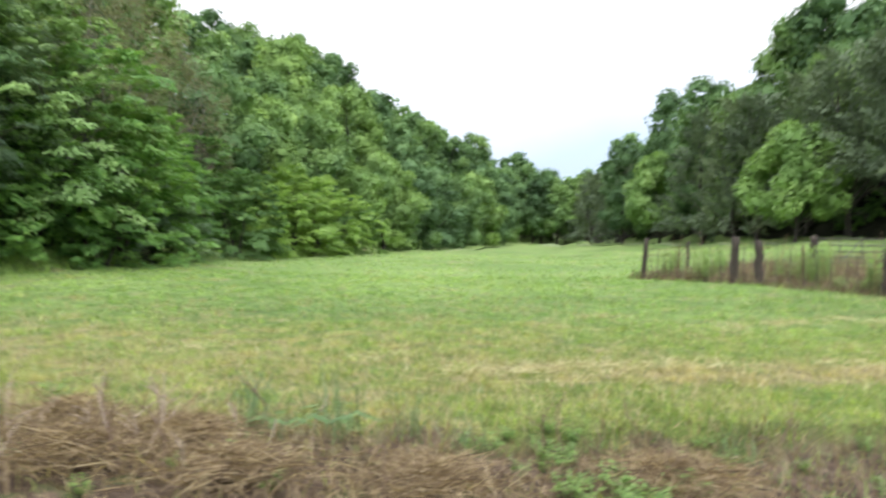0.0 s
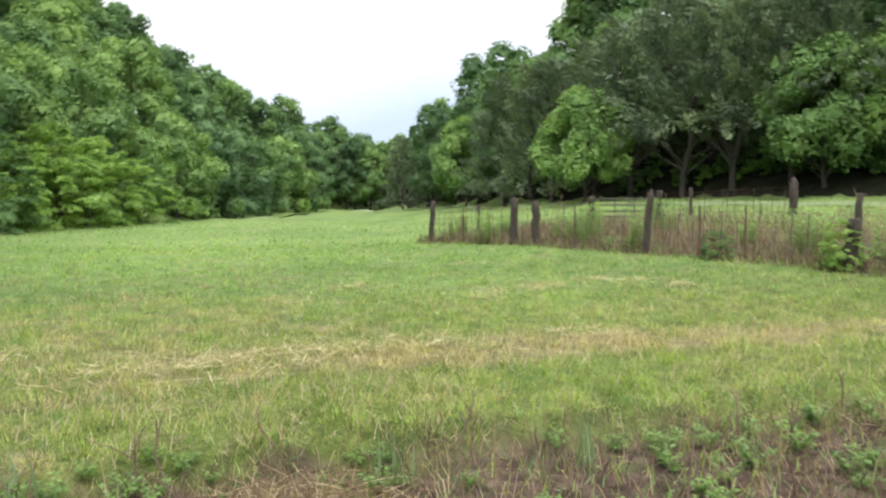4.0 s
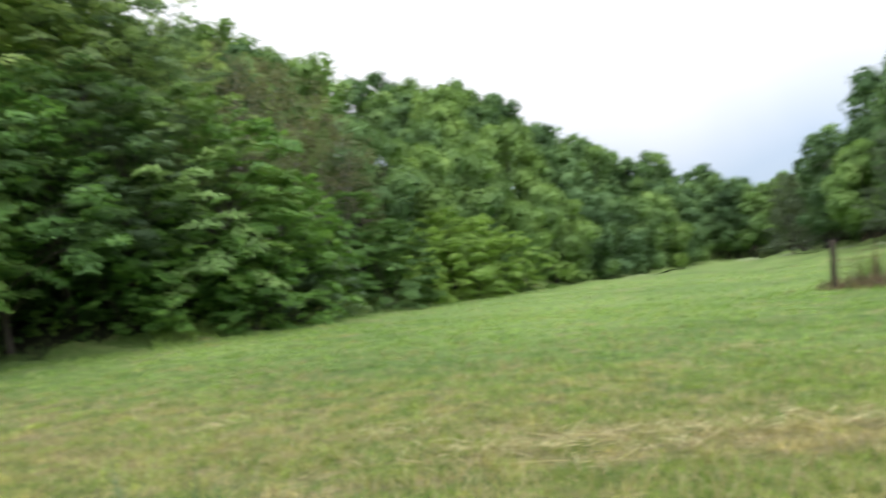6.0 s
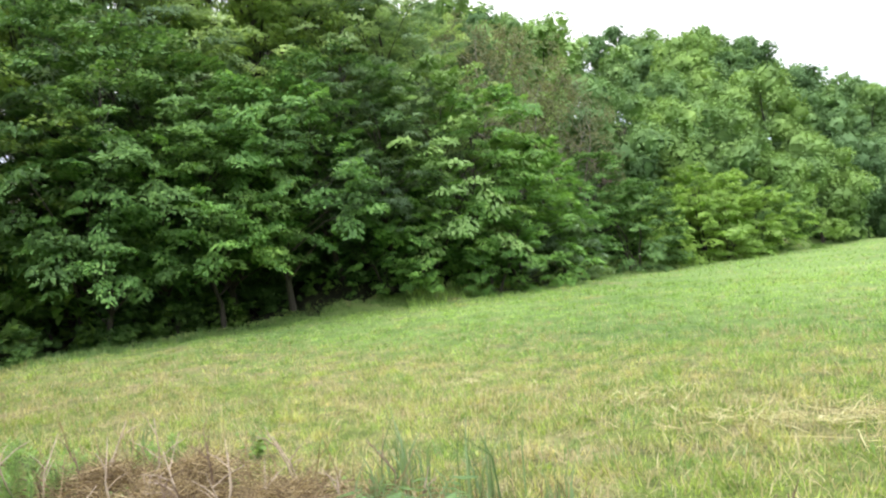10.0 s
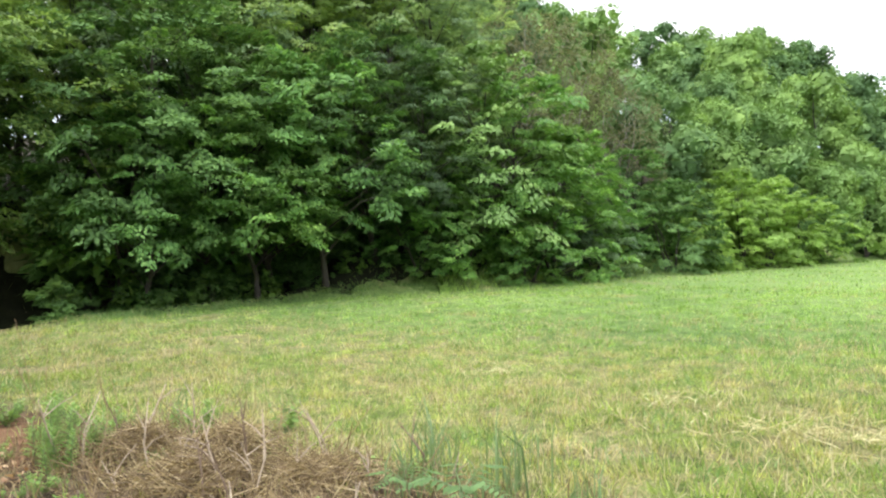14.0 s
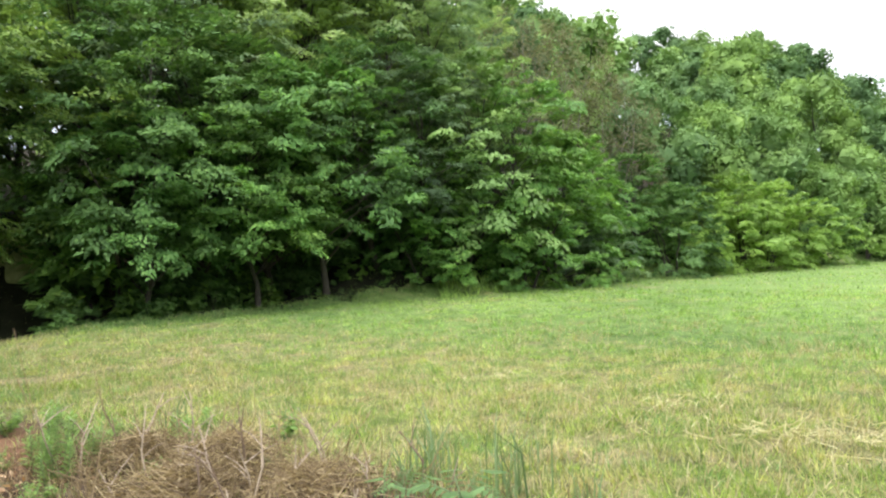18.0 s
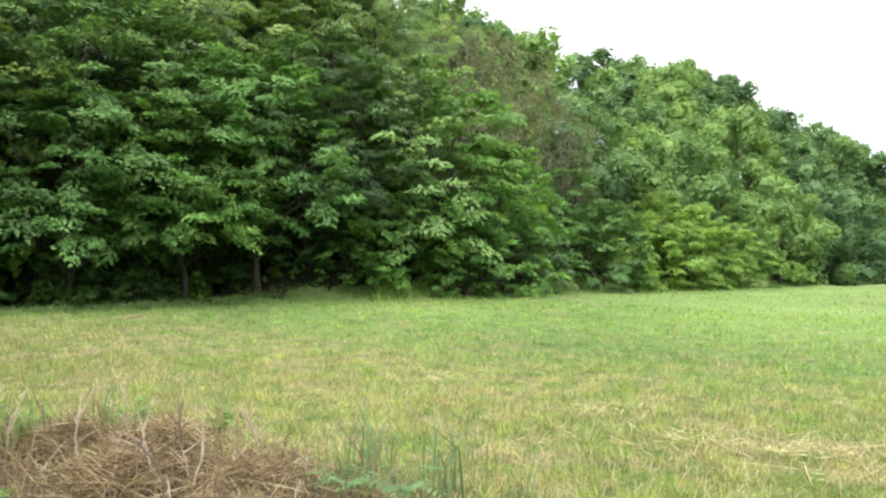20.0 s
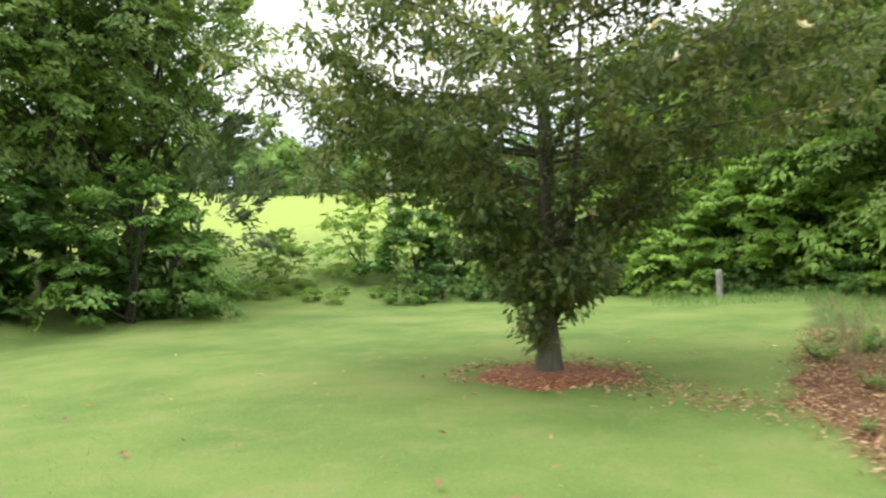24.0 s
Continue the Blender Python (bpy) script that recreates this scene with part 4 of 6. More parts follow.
# trees that close the valley's far end
for b in np.arange(17.5, 8.5, -1.0):
    for r in (118, 128, 142):
        wood_tree(b + rng.uniform(-0.4, 0.4), r + rng.uniform(-3, 3), 0.8 if b > 11.5 else 0.66, 1.05 if b > 11.5 else 0.8)


def raw(me):
    v = np.empty(len(me.vertices) * 3, np.float32)
    me.vertices.foreach_get("co", v)
    f = np.empty(len(me.loops), np.int32)
    me.loops.foreach_get("vertex_index", f)
    f = f.reshape(-1, 3 if len(f) == 3 * len(me.polygons) else 4)
    if f.shape[1] == 4:
        f = np.concatenate([f[:, :3], f[:, [0, 2, 3]]])
    return v.reshape(-1, 3), f


def stand(name, placed, label, category):
    """Many far trees as one mesh: leaves and wood in their own materials."""
    vs, fs, ms, n = [], [], [], 0
    slots = [BARK]
    for key, x, y, size, turn in placed:
        _, wood, crown, *_ = TREES[key]
        a, z0 = radians(turn), gz(x, y) - 0.1
        for me in (wood, crown):
            v, f = raw(me)
            if me.materials[0] not in slots:
                slots.append(me.materials[0])
            w = np.stack([v[:, 0] * math.cos(a) - v[:, 1] * math.sin(a), v[:, 0] * math.sin(a) + v[:, 1] * math.cos(a), v[:, 2]], 1) * size
            vs.append(w + np.array([x, y, z0]))
            fs.append(f + n)
            ms.append(np.full(len(f), slots.index(me.materials[0]), np.int32))
            n += len(v)
    me = mesh_np(name, np.concatenate(vs), np.concatenate(fs), slots[0])
    for one in slots[1:]:
        me.materials.append(one)
    me.polygons.foreach_set("material_index", np.concatenate(ms))
    return tagged(new(name, me), label, category, kind="stuff")


stand("far_woods", FAR, "dense green broadleaf woods on the far hillsides", "woods")


# ---- the lawn side: magnolia, mulch, shrubs, pole ----
MX, MY = -9.35, -5.6
rng = np.random.default_rng(31)
mag = thing("magnolia_tree", (MX, MY, gz(MX, MY)), "vase-shaped magnolia with glossy dark leaves and creamy flowers on the lawn", "tree")
stems = [[((0, 0, -0.2), 0.26), ((0, 0, 0.06), 0.22), ((0.02, 0.02, 0.35), 0.18), ((0.05, 0.0, 0.8), 0.17), ((0.1, 0.06, 1.6), 0.14), ((0.1, 0.14, 3.2), 0.1), ((0.2, 0.1, 5.4), 0.06), ((0.15, 0.1, 7.6), 0.02)]]
tips = []
for i in range(58):
    a = 2.4 * i + rng.uniform(-0.4, 0.4)
    z0 = 0.6 + 5.4 * (i / 34) ** 1.15
    reach = (0.85 + 3.0 * min(1.0, ((z0 - 0.3) / 3.0) ** 1.3)) * rng.uniform(0.7, 1.05) * (1.0 if z0 < 4.2 else 0.72)
    if i >= 44:  # long high boughs on the creek side
        a, z0, reach = 2.08 + (i - 51) * 0.1 + rng.uniform(-0.3, 0.3), rng.uniform(2.9, 5.6), rng.uniform(2.9, 4.9)
    elif i >= 40:  # sparse high ones on the open side
        a, z0, reach = -1.06 + rng.uniform(-0.6, 0.6), rng.uniform(3.2, 5.2), rng.uniform(2.2, 3.4)
    elif i >= 34:  # lower ones that reach over the open side of the lawn
        a, z0, reach = -1.06 + (i - 39) * 0.13 + rng.uniform(-0.3, 0.3), rng.uniform(1.9, 3.3), rng.uniform(2.8, 3.9)
    rise = rng.uniform(0.5, 1.5) if z0 < 2 else rng.uniform(0.1, 1.2)
    p0 = Vector((0.08, 0.05, z0))
    p1 = p0 + Vector((math.cos(a) * reach * 0.5, math.sin(a) * reach * 0.5, rise * 0.65))
    p2 = p0 + Vector((math.cos(a) * reach, math.sin(a) * reach, rise))
    r = 0.06 * (1 - z0 / 9) * (1.0 if i < 34 else 0.6)
    stems.append([(p0, r), (p1, r * 0.6), (p2, r * 0.2)])
    for f in np.linspace(0.28, 1.0, 7):
        q = p0.lerp(p1, f * 2) if f < 0.5 else p1.lerp(p2, f * 2 - 1)
        tips.append((q, 0.34 + 0.25 * f))
    for k in range(3):
        f = rng.uniform(0.45, 0.95)
        q = p0.lerp(p2, f)
        w = a + rng.choice([-1, 1]) * rng.uniform(0.5, 1.1)
        e = q + Vector((math.cos(w), math.sin(w), rng.uniform(0.0, 0.7))) * reach * 0.38
        stems.append([(q, r * 0.4), (e, r * 0.12)])
        tips += [(q.lerp(e, u), 0.42) for u in (0.55, 1.0)]
for z0 in np.linspace(2.6, 8.2, 22):
    tips.append((Vector((rng.uniform(-0.9, 0.9), rng.uniform(-0.9, 0.9), z0)), 0.6))
# short leafy shoots low on the trunk
for z0 in np.linspace(0.5, 1.9, 18):
    a = rng.uniform(0, 6.28)
    d = 0.22 + 0.5 * max(0.0, z0 - 0.6)
    tips.append((Vector((math.cos(a) * d, math.sin(a) * d, z0)), 0.4))
# two more stems rising beside the trunk
for dx, dy in ((0.45, 0.25), (-0.35, 0.3)):
    stems.append([((0.03, 0.02, 0.6), 0.09), ((dx * 0.7, dy * 0.7, 1.6), 0.075), ((dx * 1.2, dy * 1.2, 3.4), 0.05), ((dx * 1.6, dy * 1.5, 5.8), 0.02)])
trunk_me = tube_mesh("magnolia_trunk", stems, bark_material("magnolia_bark", (0.05, 0.047, 0.036), (0.15, 0.145, 0.11)), 7)
part("trunk", trunk_me, mag, "grey-green trunk splitting low into boughs")
per = 72
n = len(tips) * per
own = np.repeat(np.arange(len(tips)), per)
tc = np.array([tuple(p) for p, _ in tips])
tr = np.array([s for _, s in tips])
d = unit(rng.normal(0, 1, (n, 3)))
p = tc[own] + d * (tr[own] * rng.uniform(0.15, 1.0, n))[:, None] * np.array([1, 1, 0.6])
p[:, 2] = np.maximum(p[:, 2], 0.32)
length = rng.uniform(0.09, 0.17, n)
v, f = leaf_arrays(rng, p, d + rng.normal(0, 0.3, (n, 3)) + np.array([0, 0, -0.1]), d * 0.4 + np.array([0, 0, 1.0]) + rng.normal(0, 0.45, (n, 3)), length, length * 0.42, 0.15)
part("crown", mesh_np("magnolia_crown", v, f, LEAF_MAGNOLIA), mag, "glossy dark green leaves with rusty undersides")


def flower_mesh(seed):
    r = np.random.default_rng(seed)
    k = 9
    a = np.arange(k) * 2.4 + r.uniform(-0.2, 0.2, k)
    out = np.stack([np.cos(a), np.sin(a), np.full(k, 0.55) + 0.5 * (np.arange(k) / k)], 1)
    ln = np.full(k, 0.13) * r.uniform(0.85, 1.1, k)
    v, f = leaf_arrays(r, unit(out) * 0.065, out, np.stack([-np.cos(a) * 0.6, -np.sin(a) * 0.6, np.ones(k)], 1), ln, ln * 0.75, -0.2)
    return mesh_np("flower", v, f, PETAL)


EYE_END = Vector((-0.17, -0.41, 1.52))
for i, (b, el, r) in enumerate([(110.6, 17.7, 8.6), (109.6, 15.2, 8.4), (100.6, 16.2, 9.0), (116.0, 4.2, 9.9), (99.5, 10.5, 9.6), (128.0, 16.5, 9.5), (122.5, 19.0, 9.0), (106, 13, 9.2)]):
    a = radians(b)
    w = EYE_END + Vector((-math.sin(a) * r, math.cos(a) * r, math.tan(radians(el)) * r))
    fl = part("flower", flower_mesh(50 + i), mag, "creamy white magnolia flower")
    fl.location = w - Vector((MX, MY, gz(MX, MY)))
    fl.rotation_euler = (0.5, 0.7 - 0.1 * i, 0.9 * i)

# mulch ring under it
mv, mf = [(MX, MY, gz(MX, MY) + 0.1)], []
for i in range(1, 7):
    for k in range(40):
        a = 2 * math.pi * k / 40
        r = (1.15 + 0.3 * noise.noise((math.cos(a) * 1.5, math.sin(a) * 1.5, 2.0))) * i / 6
        x, y = MX + math.cos(a) * r, MY + math.sin(a) * r
        mv.append((x, y, gz(x, y) + 0.1 * (1 - (i / 6) ** 2) - (0.03 if i == 6 else 0.0) + 0.02 * noise.noise((x * 5, y * 5, 1.0))))
mf3 = [(0, 1 + k, 1 + (k + 1) % 40) for k in range(40)]
mq = [(1 + (i - 1) * 40 + k, 1 + i * 40 + k, 1 + i * 40 + (k + 1) % 40, 1 + (i - 1) * 40 + (k + 1) % 40) for i in range(1, 6) for k in range(40)]
me = bpy.data.meshes.new("mulch_ring")
me.from_pydata(mv, [], mf3 + mq)
me.materials.append(MULCH)
tagged(new("mulch_ring", smooth(me)), "ring of reddish-brown bark mulch round the magnolia", "mulch")


def scatter_leaves(name, label, rng, pts, low, high, material, lift=0.02):
    n = len(pts)
    z = np.array([gz(x, y) for x, y in pts]) + lift
    c = np.stack([pts[:, 0], pts[:, 1], z + rng.uniform(0, 0.04, n)], 1)
    ahead = np.stack([rng.normal(0, 1, n), rng.normal(0, 1, n), rng.normal(0, 0.25, n)], 1)
    normal = np.stack([rng.normal(0, 0.4, n), rng.normal(0, 0.4, n), np.ones(n)], 1)
    ln = rng.uniform(low, high, n)
    v, f = leaf_arrays(rng, c, ahead, normal, ln, ln * 0.5, 0.3)
    return tagged(new(name, mesh_np(name, v, f, material)), label, "fallen leaves", kind="stuff")


rng = np.random.default_rng(33)
ring = np.array([(MX + math.cos(a) * r, MY + math.sin(a) * r) for a, r in zip(rng.uniform(0, 6.28, 900), np.sqrt(rng.uniform(0.02, 1, 900)) * 1.5)])
scatter_leaves("mulch_chips", "reddish bark chips and dead leaves under the magnolia", rng, ring, 0.05, 0.11, FALLEN, 0.06)
u = rng.uniform(0, 1, 1500)
trail = np.stack([-9.3 + 1.3 * u + rng.normal(0, 0.35, 1500), -4.9 + 3.0 * u + rng.normal(0, 0.35, 1500)], 1)
bed = np.stack([rng.uniform(-15.5, -5.2, 4000), np.zeros(4000)], 1)
bed[:, 1] = 1.4 + SLANT * bed[:, 0] + 0.26 * np.maximum(0, -9 - bed[:, 0]) + rng.uniform(0, 1, 4000) ** 1.4 * 1.9 + rng.normal(0, 0.12, 4000)
scatter_leaves("leaf_litter", "brown dry fallen leaves between lawn and meadow", rng, np.concatenate([trail[:900], bed]), 0.035, 0.085, FALLEN)
lone = np.array([polar(rng.uniform(96, 160), rng.uniform(4.0, 16)) for _ in range(90)])
scatter_leaves("lawn_leaves", "single orange-brown leaves lying on the lawn", rng, lone, 0.07, 0.14, FALLEN, 0.05)

# trees and bushes round the lawn
TALL, DARK, LIGHT = "tall dark broadleaf tree at the lawn's end", "dark low bush under the tall trees", "light green bush behind the lawn"
DARK_SIDE = [
    ("over", 155, 25.5, 1.0, 60, TALL), ("back", 150.5, 27, 0.95, 170, TALL), ("over", 162, 25, 1.0, 250, TALL), ("back", 152.5, 29, 0.9, 0, TALL), ("back", 159, 29, 0.95, 90, TALL),
    ("cedar", 147, 30, 1.2, 200, "dark dense cedar behind the lawn"), 
    ("shrub_a", 150.0, 23.0, 1.05, 40, "leafy green bush under the tall trees"), ("shrub_m", 157.5, 23.5, 0.9, 140, DARK), ("shrub_m", 147.2, 24.5, 0.75, 240, DARK), ("shrub_m", 153.5, 24.0, 0.95, 310, DARK), ("shrub_m", 161, 23, 0.95, 10, DARK),
]
LIGHT_SIDE = [
    ("bright", 139.6, 29, 0.5, 10, LIGHT), ("bright", 133.4, 31, 0.75, 200, LIGHT),
    ("shrub_m", 129.5, 29, 0.8, 300, "green bush behind the lawn"), ("bright", 125.5, 30, 0.9, 20, LIGHT), ("shrub_m", 121, 31, 1.0, 110, "green bush behind the lawn"),
    ("willow", 115.5, 33, 0.8, 20, "bright green tree behind the lawn"), ("bright", 112.0, 29, 1.0, 60, LIGHT), ("willow", 109.0, 32, 0.95, 120, "bright green tree behind the lawn"), ("willow", 103.0, 31, 1.05, 220, "bright green tree behind the lawn"),
    ("willow", 98.5, 27.5, 1.1, 150, "bright green tree beside the creek"), 
    ("bright", 110.5, 26.5, 0.8, 40, LIGHT), ("bright", 105.0, 26.5, 0.95, 140, LIGHT), ("bright", 100.5, 26, 0.9, 250, LIGHT), ("bright", 97.0, 25.5, 0.7, 20, LIGHT),
    ("edge_m", 112.0, 40, 1.0, 30, "tall green tree behind the lawn"), ("edge_m", 105.5, 40, 1.1, 300, "tall green tree behind the lawn"), ("shrub_m", 117.5, 31, 0.9, 200, "green bush behind the lawn"),
    ("edge_m", 99.5, 37, 1.15, 130, "tall green tree behind the lawn"), ("shrub_m", 106, 28, 0.75, 170, "dark bush behind the lawn"), ("shrub_m", 101, 28, 0.75, 20, "dark bush behind the lawn"),
]
for key, b, r, size, turn, label in DARK_SIDE + LIGHT_SIDE:
    at_bearing(key, b, r, size, turn, label)
# added patch for the lit ground past the creek, its light in the colour
bv, bf = [], []
for i in range(11):
    for k in range(11):
        x, y = polar(86.6 + (k - 5) * 0.55, 27.2 + i * 0.4)
        out = math.hypot((k - 5) / 4.2, (i - 5) / 4.6) + 0.25 * noise.noise((x * 1.3, y * 1.3, 3.0))
        bv.append((x, y, gz(x, y) + (0.1 if out < 1 else -0.5)))
        if i and k:
            n = len(bv) - 1
            bf.append((n - 12, n - 11, n, n - 1))
tagged(new("earth_bank", smooth(mesh_np("earth_bank", bv, bf, LIT_BANK))), "pale grassy bank beyond the dark hollow, brightened to look lit", "bank")
rng = np.random.default_rng(35)
for b in np.arange(143, 97, -1.7):
    at_bearing("low" if rng.uniform() < 0.5 and b < 130 else "low_bright", b + rng.uniform(-0.6, 0.6), edge_at(b) + rng.uniform(-0.5, 1.5), rng.uniform(0.4, 0.85) * (0.55 if b > 130 else 1.0), rng.uniform(0, 360), "low weedy bush along the lawn's edge")
# a hedge line far up the open slope
for b in np.arange(162, 96, -1.9):
    x, y = polar(b, rng.uniform(78, 92))
    plant(kinds[rng.integers(4)], x, y, rng.uniform(0.75, 1.0), rng.uniform(0, 360), "distant broadleaf tree beyond the open slope", 3.0)

px, py = polar(131.2, 52)
pole = thing("utility_pole", (px, py, gz(px, py)), "grey wooden utility pole beyond the bushes", "utility pole")
part("pole", tube_mesh("pole", [[((0, 0, -0.5), 0.19), ((0, 0, 2.5), 0.18), ((0.02, 0, 5.6), 0.15), ((0.02, 0, 5.66), 0.06)]], POLE_WOOD, 10), pole)
part("crossarm", tube_mesh("crossarm", [[((-0.8, 0.14, 5.2), 0.07), ((0.8, 0.14, 5.2), 0.07)]], POLE_WOOD, 6), pole)


m, nt = mat("whitewashed_wood")
co = nt.nodes.new("ShaderNodeTexCoord")
n1 = noise_of(nt, co.outputs["Object"], 7.0, 5.0)
finish(nt, ramp(nt, n1, [(0.3, (0.13, 0.13, 0.115)), (0.6, (0.28, 0.28, 0.25))]), rough=0.85)
wx, wy = -22.2, -6.94
white = thing("marker_post", (wx, wy, gz(wx, wy)), "pale grey-white post at the lawn's corner", "post")
part("post", tube_mesh("white_post", [[((0, 0, -0.3), 0.1), ((0, 0, 0.4), 0.1), ((0.01, 0, 0.82), 0.095), ((0.01, 0, 0.86), 0.05)]], m, 8), white)

# ---- fence posts, wire and gate ----
def post_mesh(h, r, seed, lean=(0.0, 0.0), pointed=False):
    rg = np.random.default_rng(seed)
    pts = [((0, 0, -0.4), r * 1.05)]
    for i in range(1, 7):
        f = i / 6
        w = rg.normal(0, 0.012, 2)
        pts.append(((lean[0] * f * h + w[0], lean[1] * f * h + w[1], f * h), r * (1.0 - 0.12 * f + rg.uniform(-0.06, 0.06))))
    top = pts[-1]
    pts.append(((top[0][0], top[0][1], h + (0.22 if pointed else 0.03)), top[1] * (0.25 if pointed else 0.7)))
    return tube_mesh("post", pts_list(pts), POST_WOOD, 9)


def pts_list(pts):
    return [pts]


def fence_post(x, y, h, r, seed, lean=(0.0, 0.0), pointed=False, label="weathered grey wooden fence post"):
    ob = thing("fence_post", (x, y, gz(x, y)), label, "fence post", "posts of the pen")
    part("post", post_mesh(h, r, seed, lean, pointed), ob)
    return ob


CORNER, LAST = Vector((-2.84, 25.95)), Vector((6.9, 14.7))


def on_front(b):
    """Where the pen's front line is met at a bearing from the stand by the pen's view."""
    ex, ey = 0.53, -0.56
    dx, dy = -math.sin(radians(b)), math.cos(radians(b))
    lx, ly = LAST - CORNER
    s = ((ey - CORNER.y) * dx - (ex - CORNER.x) * dy) / (ly * dx - lx * dy)
    return CORNER.x + lx * s, CORNER.y + ly * s


fence_post(-2.84, 25.95, 1.5, 0.1, 1, (0.06, 0.0), label="dark wooden corner post of the pen")
bx, by = on_front(0.75)
fence_post(bx, by, 1.42, 0.14, 2, (0.02, 0.01), label="thick weathered wooden fence post")
bx, by = on_front(-0.95)
fence_post(bx, by, 1.3, 0.13, 3, (-0.01, 0.02))
bx, by = on_front(-9.2)
fence_post(bx, by, 1.42, 0.095, 4, (0.07, 0.0), True, label="tall grey pointed fence post")
fence_post(6.9, 14.7, 1.02, 0.14, 5, (0.12, 0.0), label="squat leaning wooden fence post")
fence_post(7.15, 15.05, 1.5, 0.075, 6, (0.06, 0.0), label="slim grey fence post beside a squat one")
fence_post(3.05, 27.5, 1.15, 0.13, 7, label="weathered wooden gate post, upright")
fence_post(5.6, 27.9, 1.2, 0.12, 8, label="weathered wooden gate post, upright")
for b, r, h, w in [(3.4, 31, 1.15, 0.07), (-12.8, 32, 1.15, 0.08), (-19.8, 31, 1.25, 0.17), (-28.3, 29, 1.15, 0.13), (-33, 28, 1.2, 0.12)]:
    x, y = polar(b, r)
    fence_post(x, y, h, w, int(r * 10 + b), pointed=b == -19.8)
for b in (4.7, -3.9, -16.1, -13.0):
    x, y = on_front(b)
    ob = thing("steel_post", (x, y, gz(x, y)), "thin rusty steel fence stake", "fence post", "stakes of the pen")
    part("stake", tube_mesh("stake", [[((0, 0, -0.3), 0.022), ((0.01, 0, 0.7), 0.022), ((0.015, 0, 1.2), 0.02), ((0.015, 0, 1.22), 0.01)]], RUST, 5), ob)


def wire_fence(a, b, label, seed):
    a, b = Vector(a), Vector(b)
    ln = (b - a).length
    ob = thing("wire_fence", (a.x, a.y, gz(a.x, a.y)), label, "fence")
    z0 = gz(a.x, a.y)

    def at(s, h):
        q = a.lerp(b, s)
        return (q.x - a.x, q.y - a.y, gz(q.x, q.y) - z0 + h)

    steps = max(4, int(ln / 1.2))
    for h in (0.12, 0.3, 0.48, 0.68, 0.9, 1.12):
        path = [(at(i / steps, h - 0.03 * math.sin(math.pi * ((i * 0.37) % 1))), 0.003) for i in range(steps + 1)]
        part("wire", tube_mesh("wire", [path], RUST, 4), ob)
    rg = np.random.default_rng(seed)
    s = 0.3
    while s < ln - 0.2:  # thin wooden stays woven into the wire
        h, q = rg.uniform(0.85, 1.2), at(s / ln, 0.0)
        part("stay", tube_mesh("stay", [[(q, 0.016), ((q[0] + rg.normal(0, 0.02), q[1] + rg.normal(0, 0.02), q[2] + h), 0.011)]], POST_WOOD, 4), ob)
        s += rg.uniform(0.2, 0.55)
    n = int(ln / 0.3)
    tagged(part("stay_wire_web", tube_mesh("stay_wire_web", [[(at(i / n, 0.1), 0.0022), (at(i / n, 1.12), 0.0022)] for i in range(1, n)], RUST, 4), ob), kind="stuff")
    return ob


wire_fence((-2.84, 25.95), on_front(-9.2), "rusty woven wire fence between corner and tall post", 1)
wire_fence(on_front(-9.2), (6.9, 14.7), "rusty woven wire fence along the pen's front", 2)
wire_fence((6.9, 14.7), (11.0, 10.2), "rusty woven wire fence running on along the meadow", 3)
wire_fence((-2.84, 25.95), (3.05, 27.5), "rusty woven wire fence beside the gate", 4)
wire_fence((5.6, 27.9), polar(-19.8, 31), "rusty woven wire fence behind the pen", 5)

gx, gy = 3.2, 27.5
gate = thing("field_gate", (gx, gy, gz(gx, gy) + 0.15), "dull grey tubular steel farm gate, closed", "gate")
ga = math.atan2(0.4, 2.25)
gate.matrix_world = Matrix.Translation((gx, gy, gz(gx, gy) + 0.15)) @ Matrix.Rotation(ga, 4, "Z")
for h in (0.05, 0.25, 0.45, 0.68, 0.92):
    part("rail", tube_mesh("rail", [[((0, 0, h), 0.024), ((1.1, 0, h), 0.024), ((2.2, 0, h), 0.024)]], STEEL, 6), gate)
for x in (0.0, 0.75, 1.5, 2.2):
    part("upright", tube_mesh("upright", [[((x, 0.026, 0.03), 0.02), ((x, 0.026, 0.5), 0.02), ((x, 0.026, 0.95), 0.02)]], STEEL, 6), gate)
part("brace", tube_mesh("brace", [[((0.75, -0.026, 0.05), 0.015), ((1.5, -0.026, 0.92), 0.015)]], STEEL, 6), gate)


